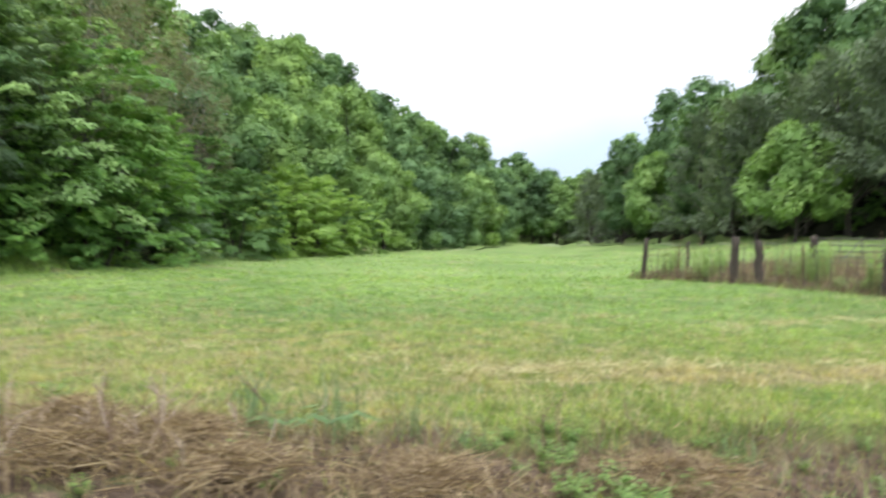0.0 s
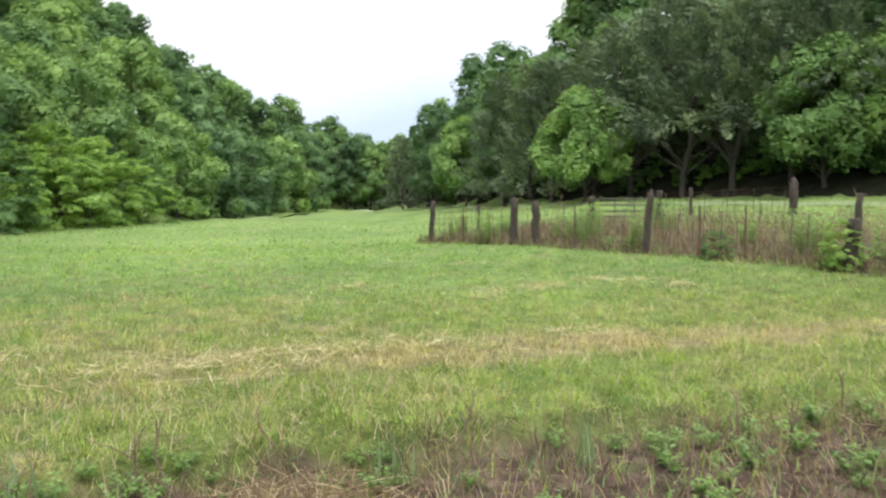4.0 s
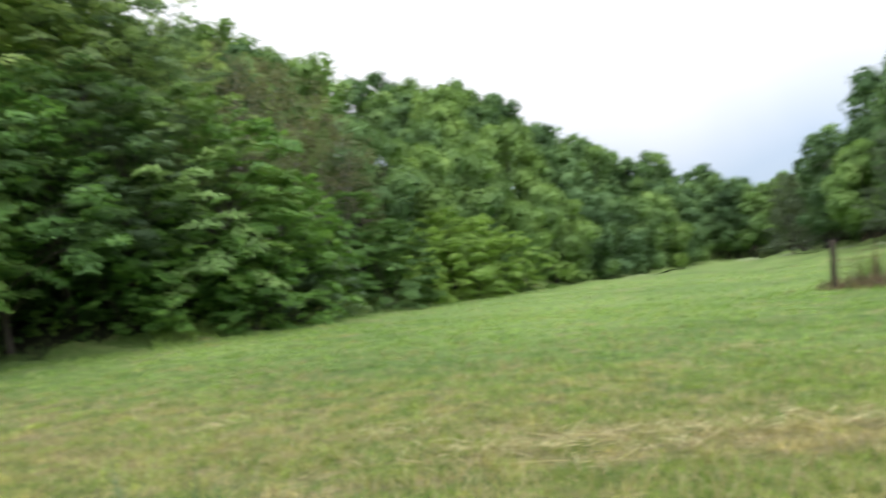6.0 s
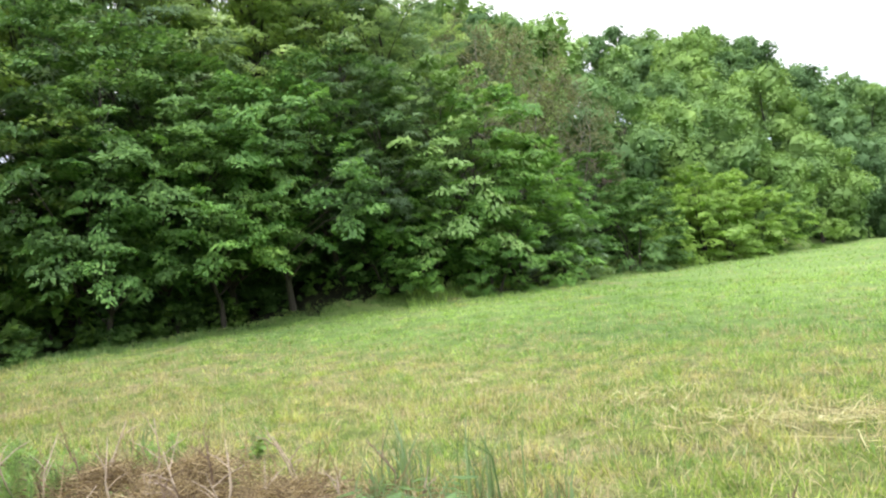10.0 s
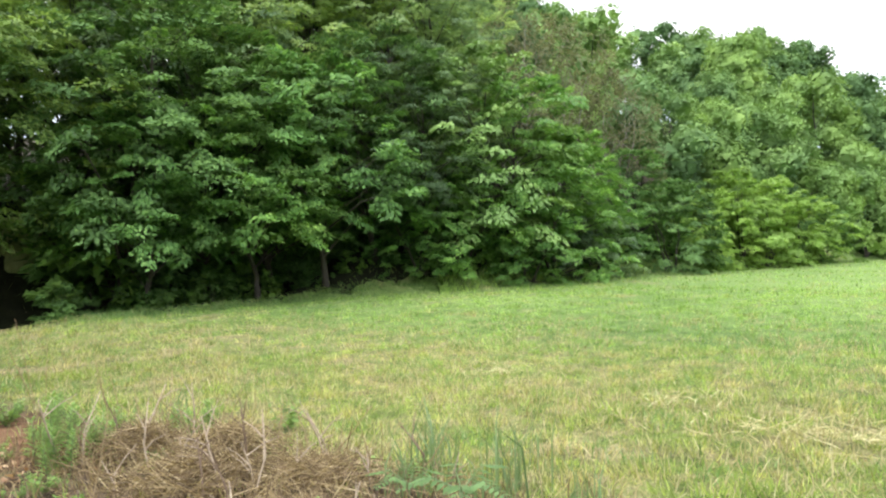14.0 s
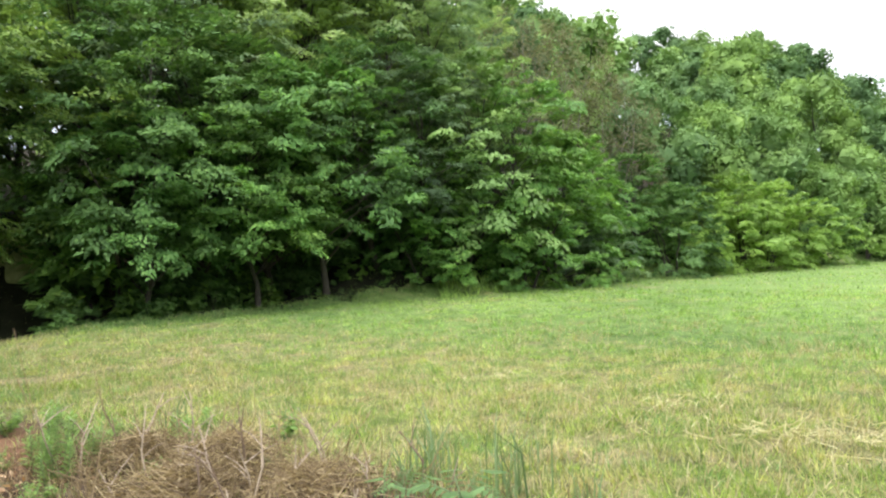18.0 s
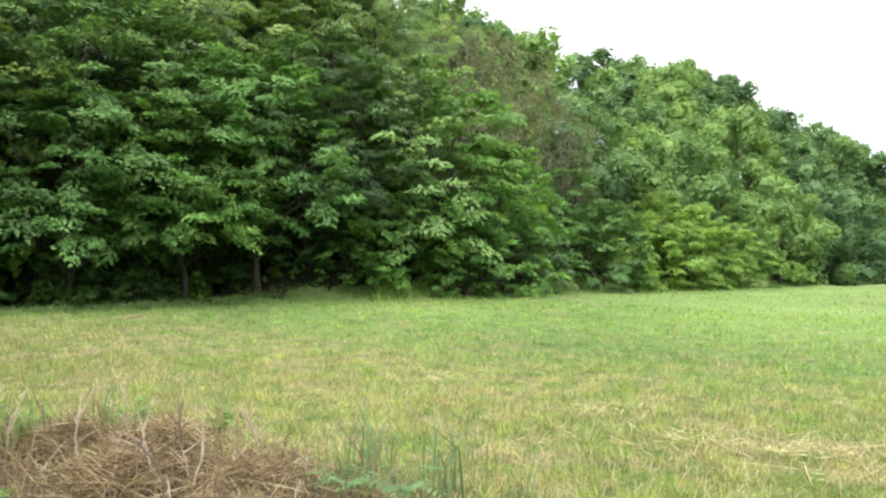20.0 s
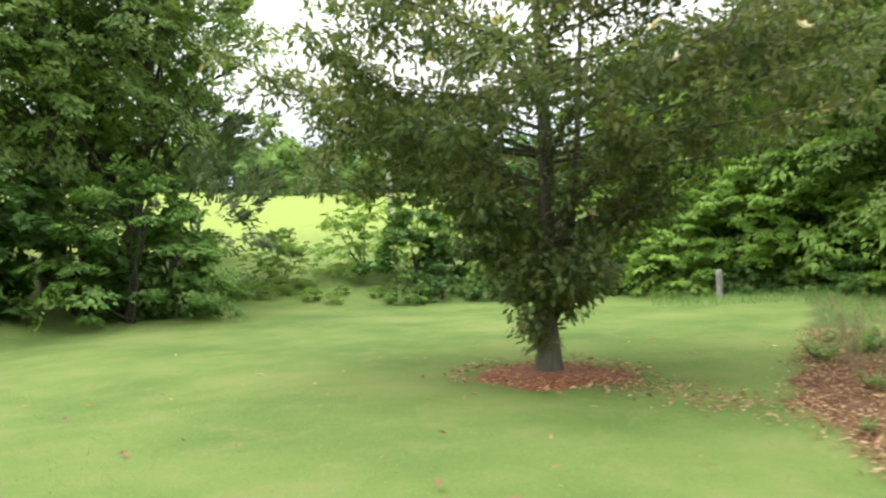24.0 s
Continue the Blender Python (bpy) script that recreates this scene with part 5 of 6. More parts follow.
# ---- grass and weeds ----
def blades(rng, pts, high, wide, lean, curl=0.35, heading=None, plain=False):
    """Bent blades of grass: pts (n, 2). Returns verts and triangles."""
    n = len(pts)
    z = np.array([gz(x, y) for x, y in pts])
    base = np.stack([pts[:, 0], pts[:, 1], z - 0.01], 1)
    a = rng.uniform(0, 2 * np.pi, n) if heading is None else heading
    d = np.stack([np.cos(a), np.sin(a), 0 * a], 1)
    w = rng.uniform(0, np.pi, n)
    side = np.stack([np.cos(w), np.sin(w), 0 * w], 1) * (wide * 0.5)[:, None]
    up = np.array([0, 0, 1.0])
    s, c = np.sin(lean)[:, None], np.cos(lean)[:, None]
    mid = base + (d * s + up * c) * (high * 0.55)[:, None]
    l2 = lean + curl * rng.uniform(0.2, 1.6, n)
    tip = mid + (d * np.sin(l2)[:, None] + up * np.cos(l2)[:, None]) * (high * 0.5)[:, None]
    if plain:
        return np.stack([base - side, base + side, tip], 1).reshape(-1, 3), np.arange(3 * n).reshape(-1, 3)
    v = np.stack([base - side, base + side, mid - side * 0.7, mid + side * 0.7, tip], 1).reshape(-1, 3)
    k = np.arange(n)[:, None] * 5
    f = np.concatenate([k + np.array([0, 1, 3]), k + np.array([0, 3, 2]), k + np.array([2, 3, 4])])
    return v, f


def strip_xy(off, x):
    """The point off metres past the strip's meadow edge, at x."""
    return np.stack([x, EDGE + SLANT * x + off / 0.922], 1)


def strip_only(p):
    """Leaves out what lies past the strip's lawn side, which draws in towards its end."""
    off = (p[:, 1] - SLANT * p[:, 0] - EDGE) * 0.922
    return p[off > -2.6 + 0.24 * np.maximum(0, -9 - p[:, 0])]


def ring_points(rng, n, r0, r1, b0, b1, power=1.0):
    r = r0 + (r1 - r0) * rng.uniform(0, 1, n) ** power
    b = np.radians(rng.uniform(b0, b1, n))
    return np.stack([CX - np.sin(b) * r, CY + np.cos(b) * r], 1)


def meadow_only(p, low=-0.3):
    off = (p[:, 1] - SLANT * p[:, 0] - EDGE) * 0.922
    return p[off > low]


def clumped(rng, p, keep=0.6, scale=1.1):
    m = np.array([noise.noise((x * scale, y * scale, 7.0)) for x, y in p])
    return p[m * 0.9 + rng.uniform(-0.5, 0.5, len(p)) > 0.5 - keep]


def tufted(p):
    """Heights that rise and fall from tuft to tuft."""
    return np.array([0.75 + 1.1 * max(-0.4, noise.noise((x * 2.3, y * 2.3, 13.0))) for x, y in p])


def tussocks(rng, count, per, r0, r1, power, spread):
    """Points in tufts over the meadow, and the way each blade leans, out of its tuft."""
    c = ring_points(rng, count, r0, r1, -42, 96, power)
    own = np.repeat(np.arange(count), per)
    d = rng.normal(0, 1, (len(own), 2)) * (spread * rng.uniform(0.5, 1.6, count))[own][:, None]
    p = c[own] + d
    keep = (p[:, 1] - SLANT * p[:, 0] - EDGE) * 0.922 > rng.uniform(-0.2, 0.5, len(p))
    return p[keep], (np.arctan2(d[:, 1], d[:, 0]) + rng.normal(0, 0.6, len(own)))[keep]


def grass(name, label, rng, p, h0, h1, w0, w1, lean, material, curl=0.4, plain=False, heading=None):
    n = len(p)
    v, f = blades(rng, p, rng.uniform(h0, h1, n), rng.uniform(w0, w1, n), np.abs(rng.normal(0, lean, n)), curl, heading, plain)
    return tagged(new(name, mesh_np(name, v, f, material)), label, "grass", kind="stuff")


rng = np.random.default_rng(41)
p, way = tussocks(rng, 5200, 24, 3.5, 12.5, 0.85, 0.075)
tall = tufted(p)
grass("meadow_grass", "short mown meadow grass in tufts, green mixed with straw", rng, p, 0.06 * tall, 0.16 * tall, 0.008, 0.015, 0.45, MEADOW_BLADES, 0.7, True, way)
p = meadow_only(ring_points(rng, 30000, 3.5, 12, -42, 96, 0.8), 0.2)
grass("meadow_thatch", "low lying grass and straw between the meadow's tufts", rng, p, 0.05, 0.12, 0.006, 0.012, 1.1, MEADOW_BLADES, 0.5, True)
p, way = tussocks(rng, 5600, 20, 11.5, 28, 0.85, 0.12)
tall = tufted(p)
grass("meadow_grass_beyond", "mown meadow grass thinning with distance", rng, p, 0.07 * tall, 0.17 * tall, 0.013, 0.025, 0.5, MEADOW_BLADES, 0.6, True, way)
p = meadow_only(ring_points(rng, 36000, 23, 60, -35, 92, 0.9))
p = p[np.array([math.hypot(x - CX, y - CY) < edge_at(math.degrees(math.atan2(-(x - CX), y - CY))) + 1.0 for x, y in p])]
grass("far_meadow_grass", "far meadow grass of even green", rng, p, 0.08, 0.18, 0.03, 0.06, 0.6, MEADOW_BLADES, 0.5, True)
# tall unmown fringe at the foot of the woods
b = rng.uniform(14, 57, 6000)
r = np.array([edge_at(one) for one in b]) + rng.normal(0.2, 0.6, 6000)
p = np.stack([CX - np.sin(np.radians(b)) * r, CY + np.cos(np.radians(b)) * r], 1)
grass("fringe_grass", "taller unmown grass along the foot of the wood", rng, p, 0.18, 0.45, 0.025, 0.05, 0.5, MEADOW_BLADES, 0.5)
b = rng.uniform(57, 84, 3500)
r = np.array([edge_at(one) for one in b]) + rng.normal(0.3, 0.4, 3500)
p = np.stack([CX - np.sin(np.radians(b)) * r, CY + np.cos(np.radians(b)) * r], 1)
grass("shade_grass", "dark green grass at the foot of the near wood", rng, p, 0.1, 0.26, 0.015, 0.03, 0.5, TUFT_BLADES, 0.5, True)
# rough grass where the lawn meets the meadow's corner
b = rng.uniform(95.5, 112, 5000)
r = rng.uniform(17.5, 25.5, 5000)
p = np.stack([CX - np.sin(np.radians(b)) * r, CY + np.cos(np.radians(b)) * r], 1)
p = p[(r > 21.5) | (b < 101)]
grass("rough_grass", "rough uncut grass at the lawn's far corner", rng, p, 0.12, 0.4, 0.012, 0.024, 0.5, TUFT_BLADES, 0.6, True)
# straw left lying in swaths
p = meadow_only(ring_points(rng, 46000, 4.0, 18, -40, 96, 0.8), 0.3)
m = np.array([noise.noise(((x * 0.92 + y * 0.39) * 0.45, (y * 0.92 - x * 0.39) * 1.3, 2.0)) for x, y in p])
m += 0.6 * np.array([noise.noise((x * 3.1, y * 3.1, 9.0)) for x, y in p])
off = (p[:, 1] - SLANT * p[:, 0] - EDGE) * 0.922
p = p[(m + 0.3 * np.exp(-((off - 2.6) / 2.2) ** 2) + 0.4 * np.exp(-((off - 2.6) / 0.6) ** 2) > 0.16)]
grass("cut_straw", "pale cut straw lying in swaths on the meadow", rng, p, 0.07, 0.24, 0.006, 0.012, 1.15, HAY, 0.4)
# rough tufts
tx = []
for i in range(420):
    c = ring_points(rng, 1, 5, 20, -38, 92, 0.8)[0]
    tx.append(c + rng.normal(0, 0.1, (40, 2)))
p = meadow_only(np.concatenate(tx), 0.3)
grass("grass_tufts", "rough darker green tufts in the meadow", rng, p, 0.08, 0.2, 0.007, 0.014, 0.5, TUFT_BLADES, 0.8, True)

# lawn
p = ring_points(rng, 42000, 2.6, 13, 92, 164, 0.75)
off = (p[:, 1] - SLANT * p[:, 0] - EDGE) * 0.922
p = p[off < -2.7]
grass("lawn_grass", "short even green lawn grass", rng, p, 0.02, 0.05, 0.005, 0.01, 1.15, LAWN_BLADES, 0.4, True)

p = ring_points(rng, 30000, 0.0, 7.5, -180, 180, 0.6)
off = (p[:, 1] - SLANT * p[:, 0] - EDGE) * 0.922
grass("lawn_grass_near", "short even lawn grass beside the weedy strip", rng, p[off < -2.6], 0.02, 0.05, 0.004, 0.008, 1.0, LAWN_BLADES, 0.4, True)

# the strip: dead stems, standing and lying, and green growth among them
x = rng.uniform(-15, 9, 34000)
p = strip_xy(rng.uniform(-2.6, 0.3, 34000), x)
p = strip_only(p[(p[:, 0] > -7) | (rng.uniform(0, 1, 34000) < 0.22)])
p = clumped(rng, p[(p[:, 0] < 0) | (rng.uniform(0, 1, len(p)) < 0.7)], 0.68, 0.8)
tall = np.where(p[:, 0] > -6.5, np.where(p[:, 0] > -2.0, 0.7, 1.0), 0.3)
grass("dead_stems", "tangled tan and brown dead grass stems in the weedy strip", rng, p, 0.12 * tall, 0.36 * tall, 0.005, 0.01, 1.2, STRAW, 0.6)
x = rng.uniform(-7, 9, 2200)
p = strip_only(strip_xy(rng.uniform(-2.6, 0.1, 2200), x))
grass("standing_stalks", "thin upright dry stalks in the weedy strip", rng, p[:600], 0.12, 0.34, 0.004, 0.008, 0.4, STRAW, 0.25)
cx = rng.uniform(-1.8, 7, 130)
p = np.concatenate([c + rng.normal(0, 0.15, (18, 2)) for c in strip_xy(rng.uniform(-2.3, 0.1, 130), cx)])
grass("brown_stalks", "short upright dark brown dead stalks in clumps in the weedy strip", rng, p, 0.08, 0.3, 0.006, 0.011, 0.5, PEN_STEMS, 0.25)
x = rng.uniform(-1.5, 7, 3500)
p = clumped(rng, strip_xy(rng.uniform(-2.4, 0.3, 3500), x), 0.5, 1.2)
grass("strip_tufts", "green grass tufts among dark dead stalks", rng, p, 0.08, 0.2, 0.007, 0.014, 0.7, TUFT_BLADES, 0.8)
x = rng.uniform(-8, 9, 8000)
p = clumped(rng, strip_only(strip_xy(rng.uniform(-2.8, 0.4, 8000), x)), 0.4, 1.0)
grass("strip_grass", "green grass growing through the dead stems", rng, p, 0.08, 0.24, 0.006, 0.012, 0.65, MEADOW_BLADES, 0.8)


def straw_heap(x, y, r, high, n, seed, sticks=14, material=None, label="heap of matted pale dead stems beside the lawn"):
    rg = np.random.default_rng(seed)
    ob = thing("straw_heap", (x, y, gz(x, y)), label, "dead stems", "straw heaps")
    a = rg.uniform(0, 2 * np.pi, n)
    d = np.minimum(np.abs(rg.normal(0, 0.5, n)), 1.3) * r
    p = np.stack([d * np.cos(a), d * np.sin(a), high * np.maximum(0.0, 1 - (d / r) ** 2) * rg.uniform(0.2, 1.0, n) + 0.02 * rg.uniform(0, 1, n)], 1)
    w = rg.uniform(0, 2 * np.pi, n)
    rise = rg.normal(0.1, 0.4, n)
    ahead = np.stack([np.cos(w), np.sin(w), rise], 1)
    ln = rg.uniform(*((0.1, 0.34) if material else (0.15, 0.55)), n)
    v, f = leaf_arrays(rg, p + np.array([0, 0, 0.06]), ahead, rg.normal(0, 1, (n, 3)) + np.array([0, 0, 1.0]), ln, rg.uniform(0.004, 0.009, n), 0.1)
    tagged(part("straw", mesh_np("heap_straw", v, f, material or STRAW), ob), kind="stuff")
    for i in range(sticks):
        q = Vector((rg.normal(0, r * 0.5), rg.normal(0, r * 0.5), 0.0))
        e = q + Vector((rg.normal(0, 0.25), rg.normal(0, 0.25), rg.uniform(*((0.25, 0.6) if sticks > 5 else (0.06, 0.16)))))
        path = [(q, 0.006), (q.lerp(e, 0.5) + Vector((rg.normal(0, 0.03), rg.normal(0, 0.03), 0)), 0.0045), (e, 0.0025)]
        part("stalk", tube_mesh("heap_stalk", [path], material or STRAW, 4), ob)


for i, (x, y, r, h) in enumerate([(-4.75, 1.75, 0.6, 0.26), (-4.3, 1.35, 0.65, 0.16), (-5.4, 1.3, 0.5, 0.2), (-4.0, 2.1, 0.6, 0.1), (-3.3, 1.7, 0.7, 0.1), (3.9, 5.0, 0.9, 0.3), (-0.6, 3.2, 0.8, 0.12), (-2.2, 2.4, 0.8, 0.12)]):
    straw_heap(x, y, r, h, int(2600 * r), 70 + i, 14 if x < -3.5 or x > 2.5 else 5)


# ---- single weeds ----
def weed_kind(key, seed):
    """Stem paths and leaves of one kind of weed, standing at the origin."""
    rg = np.random.default_rng(seed)
    paths, c, ah, no, ln, wd = [], [], [], [], [], []
    if key == "horseweed":
        for s in range(8):
            q = Vector((rg.normal(0, 0.12), rg.normal(0, 0.12), 0))
            h = rg.uniform(0.4, 0.62)
            e = q + Vector((rg.normal(0, 0.05), rg.normal(0, 0.05), h))
            paths.append([(q, 0.006), (q.lerp(e, 0.5), 0.005), (e, 0.003)])
            for i in range(46):
                f = 0.15 + 0.85 * i / 46
                a = 2.4 * i
                o = Vector((math.cos(a), math.sin(a), 0.35 + 0.6 * (f > 0.85)))
                l = 0.11 * (1.1 - 0.5 * f) * rg.uniform(0.8, 1.2)
                c.append(q.lerp(e, f) + o * l * 0.5), ah.append(o), no.append((0, 0, 1)), ln.append(l), wd.append(l * 0.34)
    elif key == "sumac":
        for s in range(5):
            a = s * 1.3 + rg.uniform(-0.2, 0.2)
            base = Vector((0, 0, 0.28))
            e = base + Vector((math.cos(a) * 0.42, math.sin(a) * 0.42, rg.uniform(0.02, 0.12)))
            mid = base.lerp(e, 0.5) + Vector((0, 0, 0.09))
            paths.append([(base, 0.006), (mid, 0.004), (e, 0.002)])
            for i in range(9):
                f = 0.2 + 0.8 * i / 8
                q = base.lerp(mid, f * 2) if f < 0.5 else mid.lerp(e, f * 2 - 1)
                for sd in (-1, 1):
                    o = Vector((math.cos(a + sd * 1.1), math.sin(a + sd * 1.1), -0.1))
                    l = 0.12 * (1.15 - 0.6 * f)
                    c.append(q + o * l * 0.5), ah.append(o), no.append((0, 0, 1)), ln.append(l), wd.append(l * 0.42)
        paths.append([((0, 0, -0.05), 0.012), ((0, 0, 0.28), 0.008)])
    elif key == "leafy":
        for s in range(9):
            a = rg.uniform(0, 6.28)
            e = Vector((math.cos(a) * 0.16, math.sin(a) * 0.16, rg.uniform(0.12, 0.3)))
            paths.append([((0, 0, -0.02), 0.005), (e * 0.55, 0.004), (e, 0.002)])
            for i in range(12):
                f = 0.25 + 0.75 * i / 12
                w = rg.uniform(0, 6.28)
                o = Vector((math.cos(w), math.sin(w), rg.uniform(-0.1, 0.5)))
                l = rg.uniform(0.05, 0.095)
                c.append(e * f + o * l * 0.5), ah.append(o), no.append((rg.normal(0, 0.3), rg.normal(0, 0.3), 1)), ln.append(l), wd.append(l * 0.55)
    else:
        for s in range(3):
            q = Vector((rg.normal(0, 0.05), rg.normal(0, 0.05), 0))
            h = rg.uniform(0.5, 0.85)
            e = q + Vector((rg.normal(0, 0.1), rg.normal(0, 0.1), h))
            paths.append([(q, 0.005), (q.lerp(e, 0.5), 0.004), (e, 0.0025)])
            for i in range(7):
                f = 0.3 + 0.7 * i / 7
                a = rg.uniform(0, 6.28)
                o = Vector((math.cos(a), math.sin(a), 0.9))
                l = rg.uniform(0.02, 0.05)
                c.append(q.lerp(e, f) + o * l * 0.5), ah.append(o), no.append((1, 0, 0.3)), ln.append(l), wd.append(l * 0.2)
    v, f = leaf_arrays(rg, np.array([tuple(q) for q in c]), np.array([tuple(q) for q in ah]), np.array(no, float), np.array(ln), np.array(wd), 0.2)
    dry = key == "stalk"
    return [tube_mesh(key + "_stem", [one], STRAW if dry else REED, 4) for one in paths], mesh_np(key + "_leaves", v, f, STRAW if dry else LEAF_SUMAC if key == "sumac" else LEAF_WEED)


def dead_branch(x, y, high, seed, dark=False):
    """A bare forked stalk of last year's growth."""
    rg = np.random.default_rng(seed)
    ob = thing("dead_stalk", (x, y, gz(x, y)), "dark bare forked dead stalk in the weedy strip" if dark else "pale bare forked dead stalk standing in the straw", "dead stalk", "dead stalks of the strip")
    wood = PEN_STEMS if dark else STALK
    lean = rg.normal(0, 0.28, 2)
    top = Vector((lean[0] * high, lean[1] * high, high))
    mid = top * 0.5 + Vector((rg.normal(0, 0.03), rg.normal(0, 0.03), 0.0))
    part("stem", tube_mesh("dead_stem", [[(Vector((0, 0, -0.05)), 0.009), (mid, 0.007), (top, 0.003)]], wood, 5), ob)
    for k in range(rg.integers(1, 4)):
        f = rg.uniform(0.35, 0.8)
        q = mid * (f * 2) if f < 0.5 else mid.lerp(top, f * 2 - 1)
        e = q + Vector((rg.normal(0, 0.1), rg.normal(0, 0.1), rg.uniform(0.08, 0.22)))
        part("twig", tube_mesh("dead_twig", [[(q, 0.005), (q.lerp(e, 0.5) + Vector((0, 0, 0.015)), 0.004), (e, 0.002)]], wood, 4), ob)


rng = np.random.default_rng(49)
for i in range(26):
    dead_branch(*strip_xy(np.array([rng.uniform(-1.6, 0.1)]), np.array([rng.uniform(-5.8, -3.3)]))[0], rng.uniform(0.25, 0.6), 200 + i, i % 4 == 3)
for i in range(34):
    dead_branch(*strip_xy(np.array([rng.uniform(-2.0, 0.2)]), np.array([rng.uniform(-2.5, 5.0)]))[0], rng.uniform(0.15, 0.42), 300 + i, True)

WEEDS = {"horseweed": ("upright dark green weed with narrow leaves in the strip", [weed_kind("horseweed", s) for s in (1, 2)]),
         "sumac": ("young sumac with drooping rows of green leaflets", [weed_kind("sumac", s) for s in (3, 4)]),
         "leafy": ("low leafy green weed among dead stems", [weed_kind("leafy", s) for s in (5, 6, 7)]),
         "stalk": ("dry brown weed stalk with seed pods", [weed_kind("stalk", s) for s in (8, 9)])}


def weed(key, x, y, size=1.0, turn=0.0, pick=0):
    label, meshes = WEEDS[key]
    stems, leaves = meshes[pick % len(meshes)]
    ob = thing("weed", (x, y, gz(x, y)), label, "weed", "weeds of the strip", turn=turn, size=size)
    for one in stems:
        part("stem", one, ob)
    tagged(part("foliage", leaves, ob), kind="stuff")
    return ob


for key, x, y, size, turn in [
    ("horseweed", -5.9, 0.75, 0.8, 0), ("horseweed", -5.6, 1.05, 0.65, 80), ("horseweed", -5.75, 1.85, 0.65, 200), ("horseweed", -6.3, 0.9, 0.6, 120), ("horseweed", -5.35, 0.7, 0.6, 30), ("horseweed", -6.1, 1.75, 0.5, 60), 
    ("sumac", -3.05, 2.6, 0.85, 20), ("sumac", -3.4, 2.45, 0.6, 140), ("leafy", -1.0, 2.9, 0.8, 0), ("leafy", -0.75, 2.5, 0.8, 90), ("leafy", -1.3, 2.7, 0.7, 200), ("leafy", -0.6, 3.0, 0.75, 10), ("leafy", -0.9, 2.65, 0.7, 50), ("leafy", -0.7, 2.8, 0.6, 70), ("leafy", -1.1, 2.5, 0.7, 20),
    ("leafy", 2.5, 4.9, 0.75, 0), ("leafy", 2.9, 5.6, 0.8, 60), ("leafy", 2.1, 4.5, 0.65, 130), ("leafy", 3.4, 5.9, 0.7, 220), ("leafy", 2.3, 5.2, 0.6, 30), ("leafy", 1.9, 4.9, 0.55, 10), ("leafy", 2.7, 4.5, 0.6, 80), ("stalk", 0.9, 4.2, 0.8, 0), ("stalk", 0.8, 4.5, 0.6, 90), ("stalk", 0.5, 3.6, 0.7, 40),
    ("stalk", -9.0, 0.9, 1.2, 0), ("leafy", -5.9, 2.6, 1.0, 0), 
]:
    weed(key, x, y, size, turn, int(abs(x * 10)))
rng = np.random.default_rng(47)
for i in range(330):
    x = rng.uniform(-7.5, 8)
    q = strip_xy(np.array([rng.uniform(-2.6, 0.2)]), np.array([x]))[0]
    if math.hypot(q[0] - 0.4, q[1] - 0.2) < 1.6 or math.hypot(q[0] + 2.9, q[1] - 2.5) < 0.8:
        continue
    if x > -1 and i % 3 == 0:
        continue
    weed(rng.choice(["leafy", "leafy", "leafy", "leafy", "stalk" if q[0] < -4 or q[0] > 3 else "leafy"]), q[0], q[1], rng.uniform(0.3, 0.6), rng.uniform(0, 360), i)


for i in range(46):
    x = rng.uniform(-14.5, -7.5)
    q = strip_xy(np.array([rng.uniform(-1.9, 0.3)]), np.array([x]))[0]
    weed(rng.choice(["leafy", "leafy", "stalk"]), q[0], q[1], rng.uniform(0.5, 1.0) * (1.4 if x < -11 else 0.9), rng.uniform(0, 360), i)


def reed_tuft(x, y, high, n, seed):
    rg = np.random.default_rng(seed)
    p = np.array([(x, y)]) + rg.normal(0, 0.09, (n, 2))
    v, f = blades(rg, p, rg.uniform(0.5, 1.0, n) * high, rg.uniform(0.012, 0.02, n), np.abs(rg.normal(0, 0.22, n)), 0.5)
    z = gz(x, y)
    ob = thing("reed_tuft", (x, y, z), "tall blue-green grass tuft with long blades", "grass tuft", "tall grass tufts")
    tagged(part("foliage", mesh_np("reed_blades", v - np.array([x, y, z]), f, REED), ob), kind="stuff")


for i, (x, y, h, n) in enumerate([(-3.95, 2.95, 0.75, 22), (-4.2, 3.1, 0.6, 14), (-3.4, 3.25, 0.75, 22), (-3.3, 3.0, 0.5, 16), (-3.7, 2.6, 0.4, 16), (-7.0, 1.9, 0.5, 14), (-3.75, 3.65, 0.6, 14), (-2.2, 3.3, 0.45, 18), (-2.7, 3.2, 0.5, 18), (1.0, 4.4, 0.55, 14), (-0.2, 4.0, 0.4, 18)]):
    reed_tuft(x, y, h, n, 90 + i)

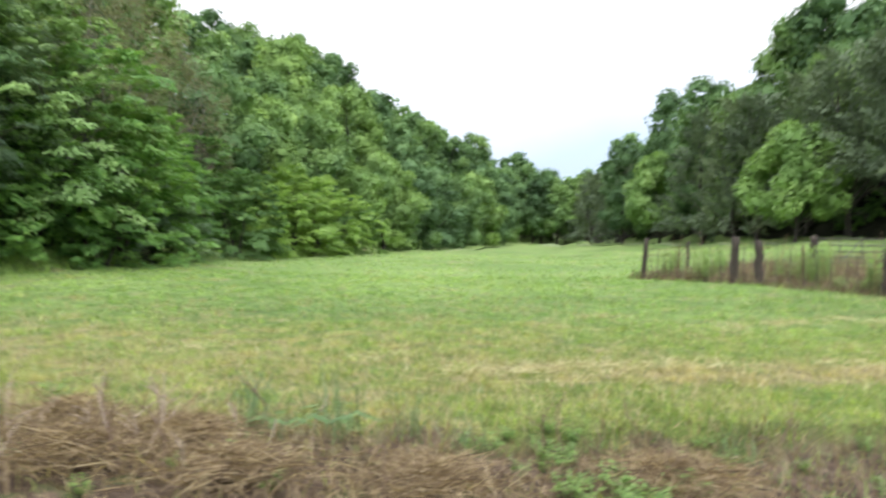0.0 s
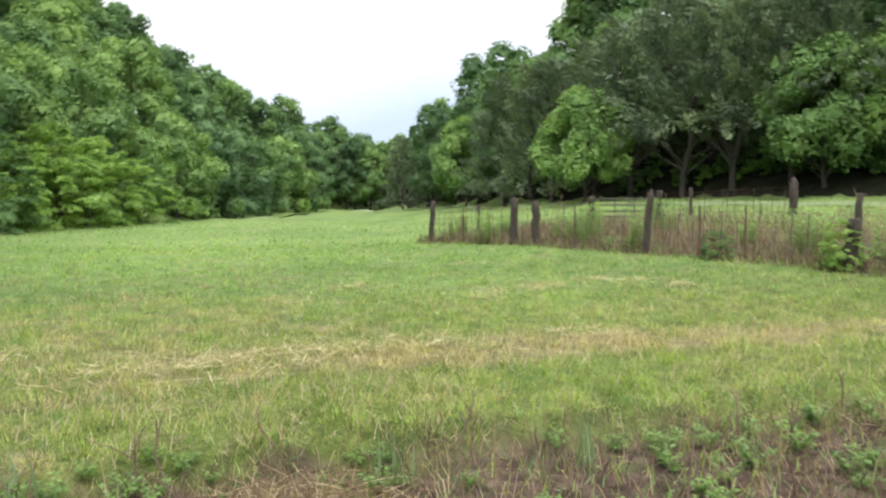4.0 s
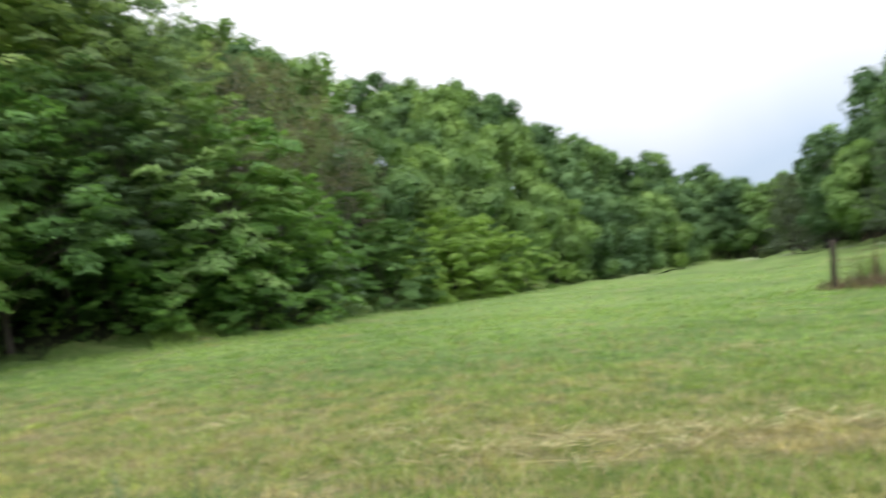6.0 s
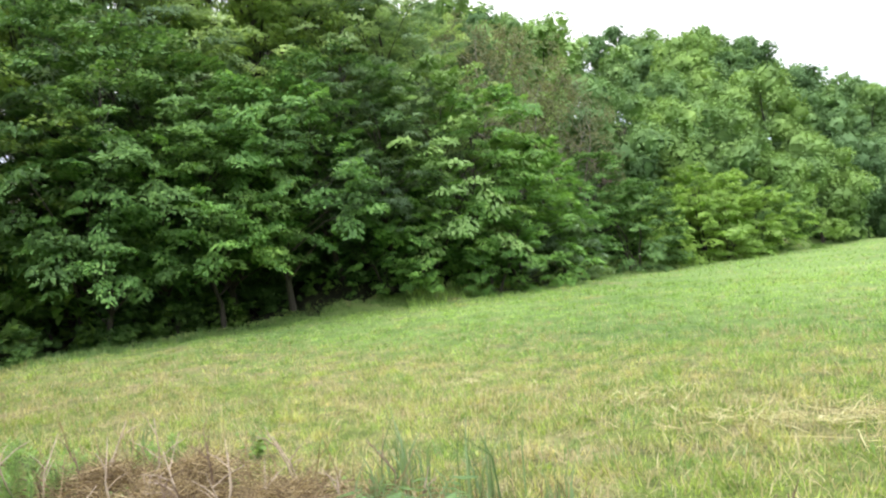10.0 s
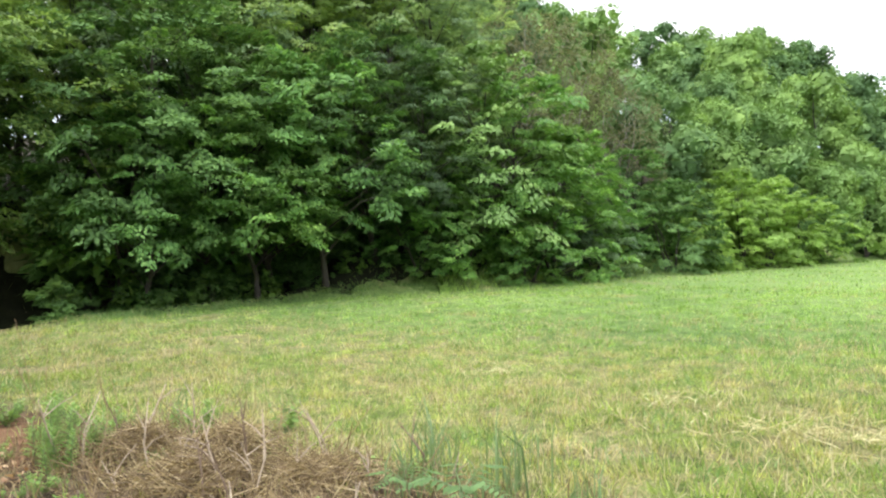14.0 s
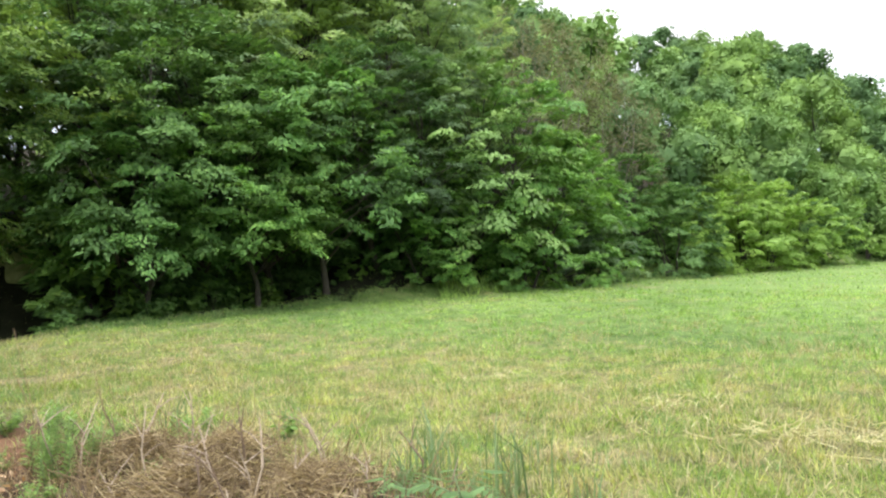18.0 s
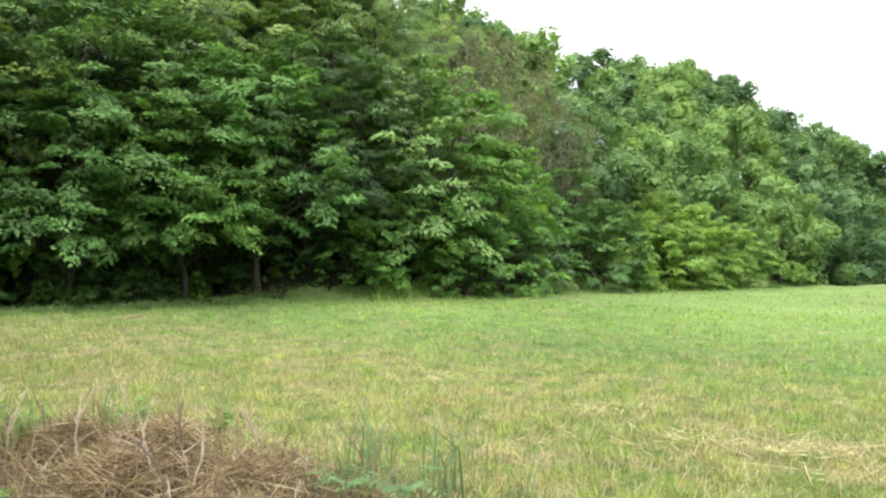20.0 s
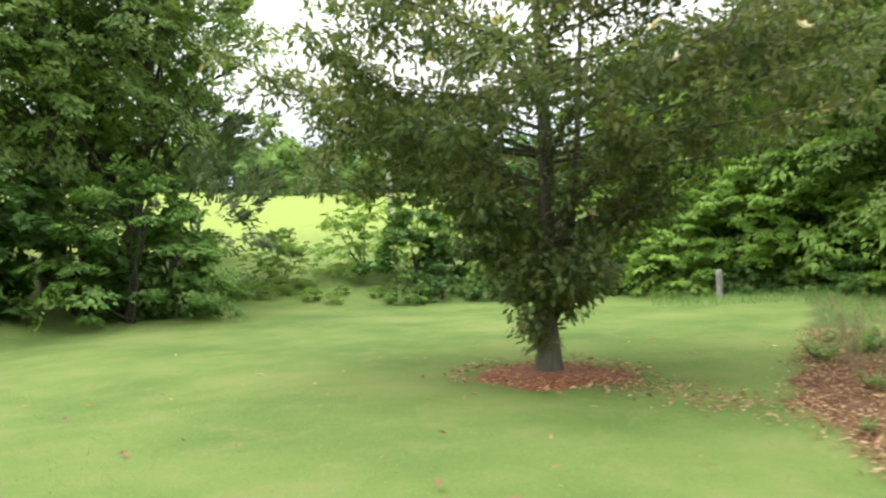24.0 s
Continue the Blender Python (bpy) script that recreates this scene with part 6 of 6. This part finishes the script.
# the pen: dead brown growth, some green
rng = np.random.default_rng(51)
lx, ly = LAST - CORNER
s, d = rng.uniform(-0.04, 1.35, 30000), np.abs(rng.normal(0, 1.0, 30000)) * 5.0 - 0.3
pen = np.stack([CORNER.x + lx * s + 0.76 * d, CORNER.y + ly * s + 0.65 * d], 1)
grass("pen_stems", "brown dead weeds and stalks filling the wire pen", rng, pen, 0.14, 0.58, 0.01, 0.021, 0.65, PEN_STEMS, 0.6)
s, d = rng.uniform(-0.05, 1.35, 1700), np.abs(rng.normal(0, 2.5, 1700)) - 0.3
pen = np.stack([CORNER.x + lx * s + 0.76 * d, CORNER.y + ly * s + 0.65 * d], 1)
grass("pen_grass", "green grass and weeds among the pen's dead growth", rng, pen, 0.15, 0.4, 0.012, 0.024, 0.6, MEADOW_BLADES, 0.6)
for i in range(46):
    s, d = rng.uniform(-0.03, 1.2), abs(rng.normal(0, 1.5))
    weed(rng.choice(["leafy", "horseweed", "stalk"]), CORNER.x + lx * s + 0.76 * d, CORNER.y + ly * s + 0.65 * d, rng.uniform(1.1, 2.0), rng.uniform(0, 360), i)
bx, by = on_front(-22.2)
for i in range(3):
    weed("leafy", bx + rng.normal(0, 0.3), by + rng.normal(0, 0.2), rng.uniform(1.4, 2.0), rng.uniform(0, 360), i)
plant("willow", bx, by, 0.115, 0, "small airy yellow-green bush at the fence")
plant("shrub_a", *on_front(-14.3), 0.16, 0, "small dull green bush at the fence")

# ---- lumps of cut hay ----
for i, (x, y, r) in enumerate([(1.0, 8.3, 0.3), (1.45, 8.45, 0.22), (1.21, 13.2, 0.5), (0.75, 12.7, 0.4), (1.93, 13.7, 0.42), (2.7, 13.3, 0.35), (3.4, 13.1, 0.25), (0.0, 11.7, 0.35), (-2.5, 13.0, 0.4),
                               (-3.26, 5.72, 0.42), (-2.85, 5.95, 0.3), (-2.45, 6.1, 0.4), (-2.15, 6.4, 0.45), (-1.75, 6.7, 0.4), (-1.5, 6.95, 0.38), (-1.1, 7.15, 0.4), (-0.8, 7.6, 0.42), (-0.3, 7.7, 0.3), (-2.9, 10.5, 0.4), (-4.4, 6.1, 0.35), (-7.2, 6.1, 0.4)]):
    straw_heap(x, y, (1.5 + 0.6 * (i % 3)) * r, 0.03 + 0.03 * (i % 2), int((150 + 70 * (i % 3)) * r) + 20, 130 + i, 3, HAY_PALE, "flat clump of pale cut hay lying on the mown meadow")
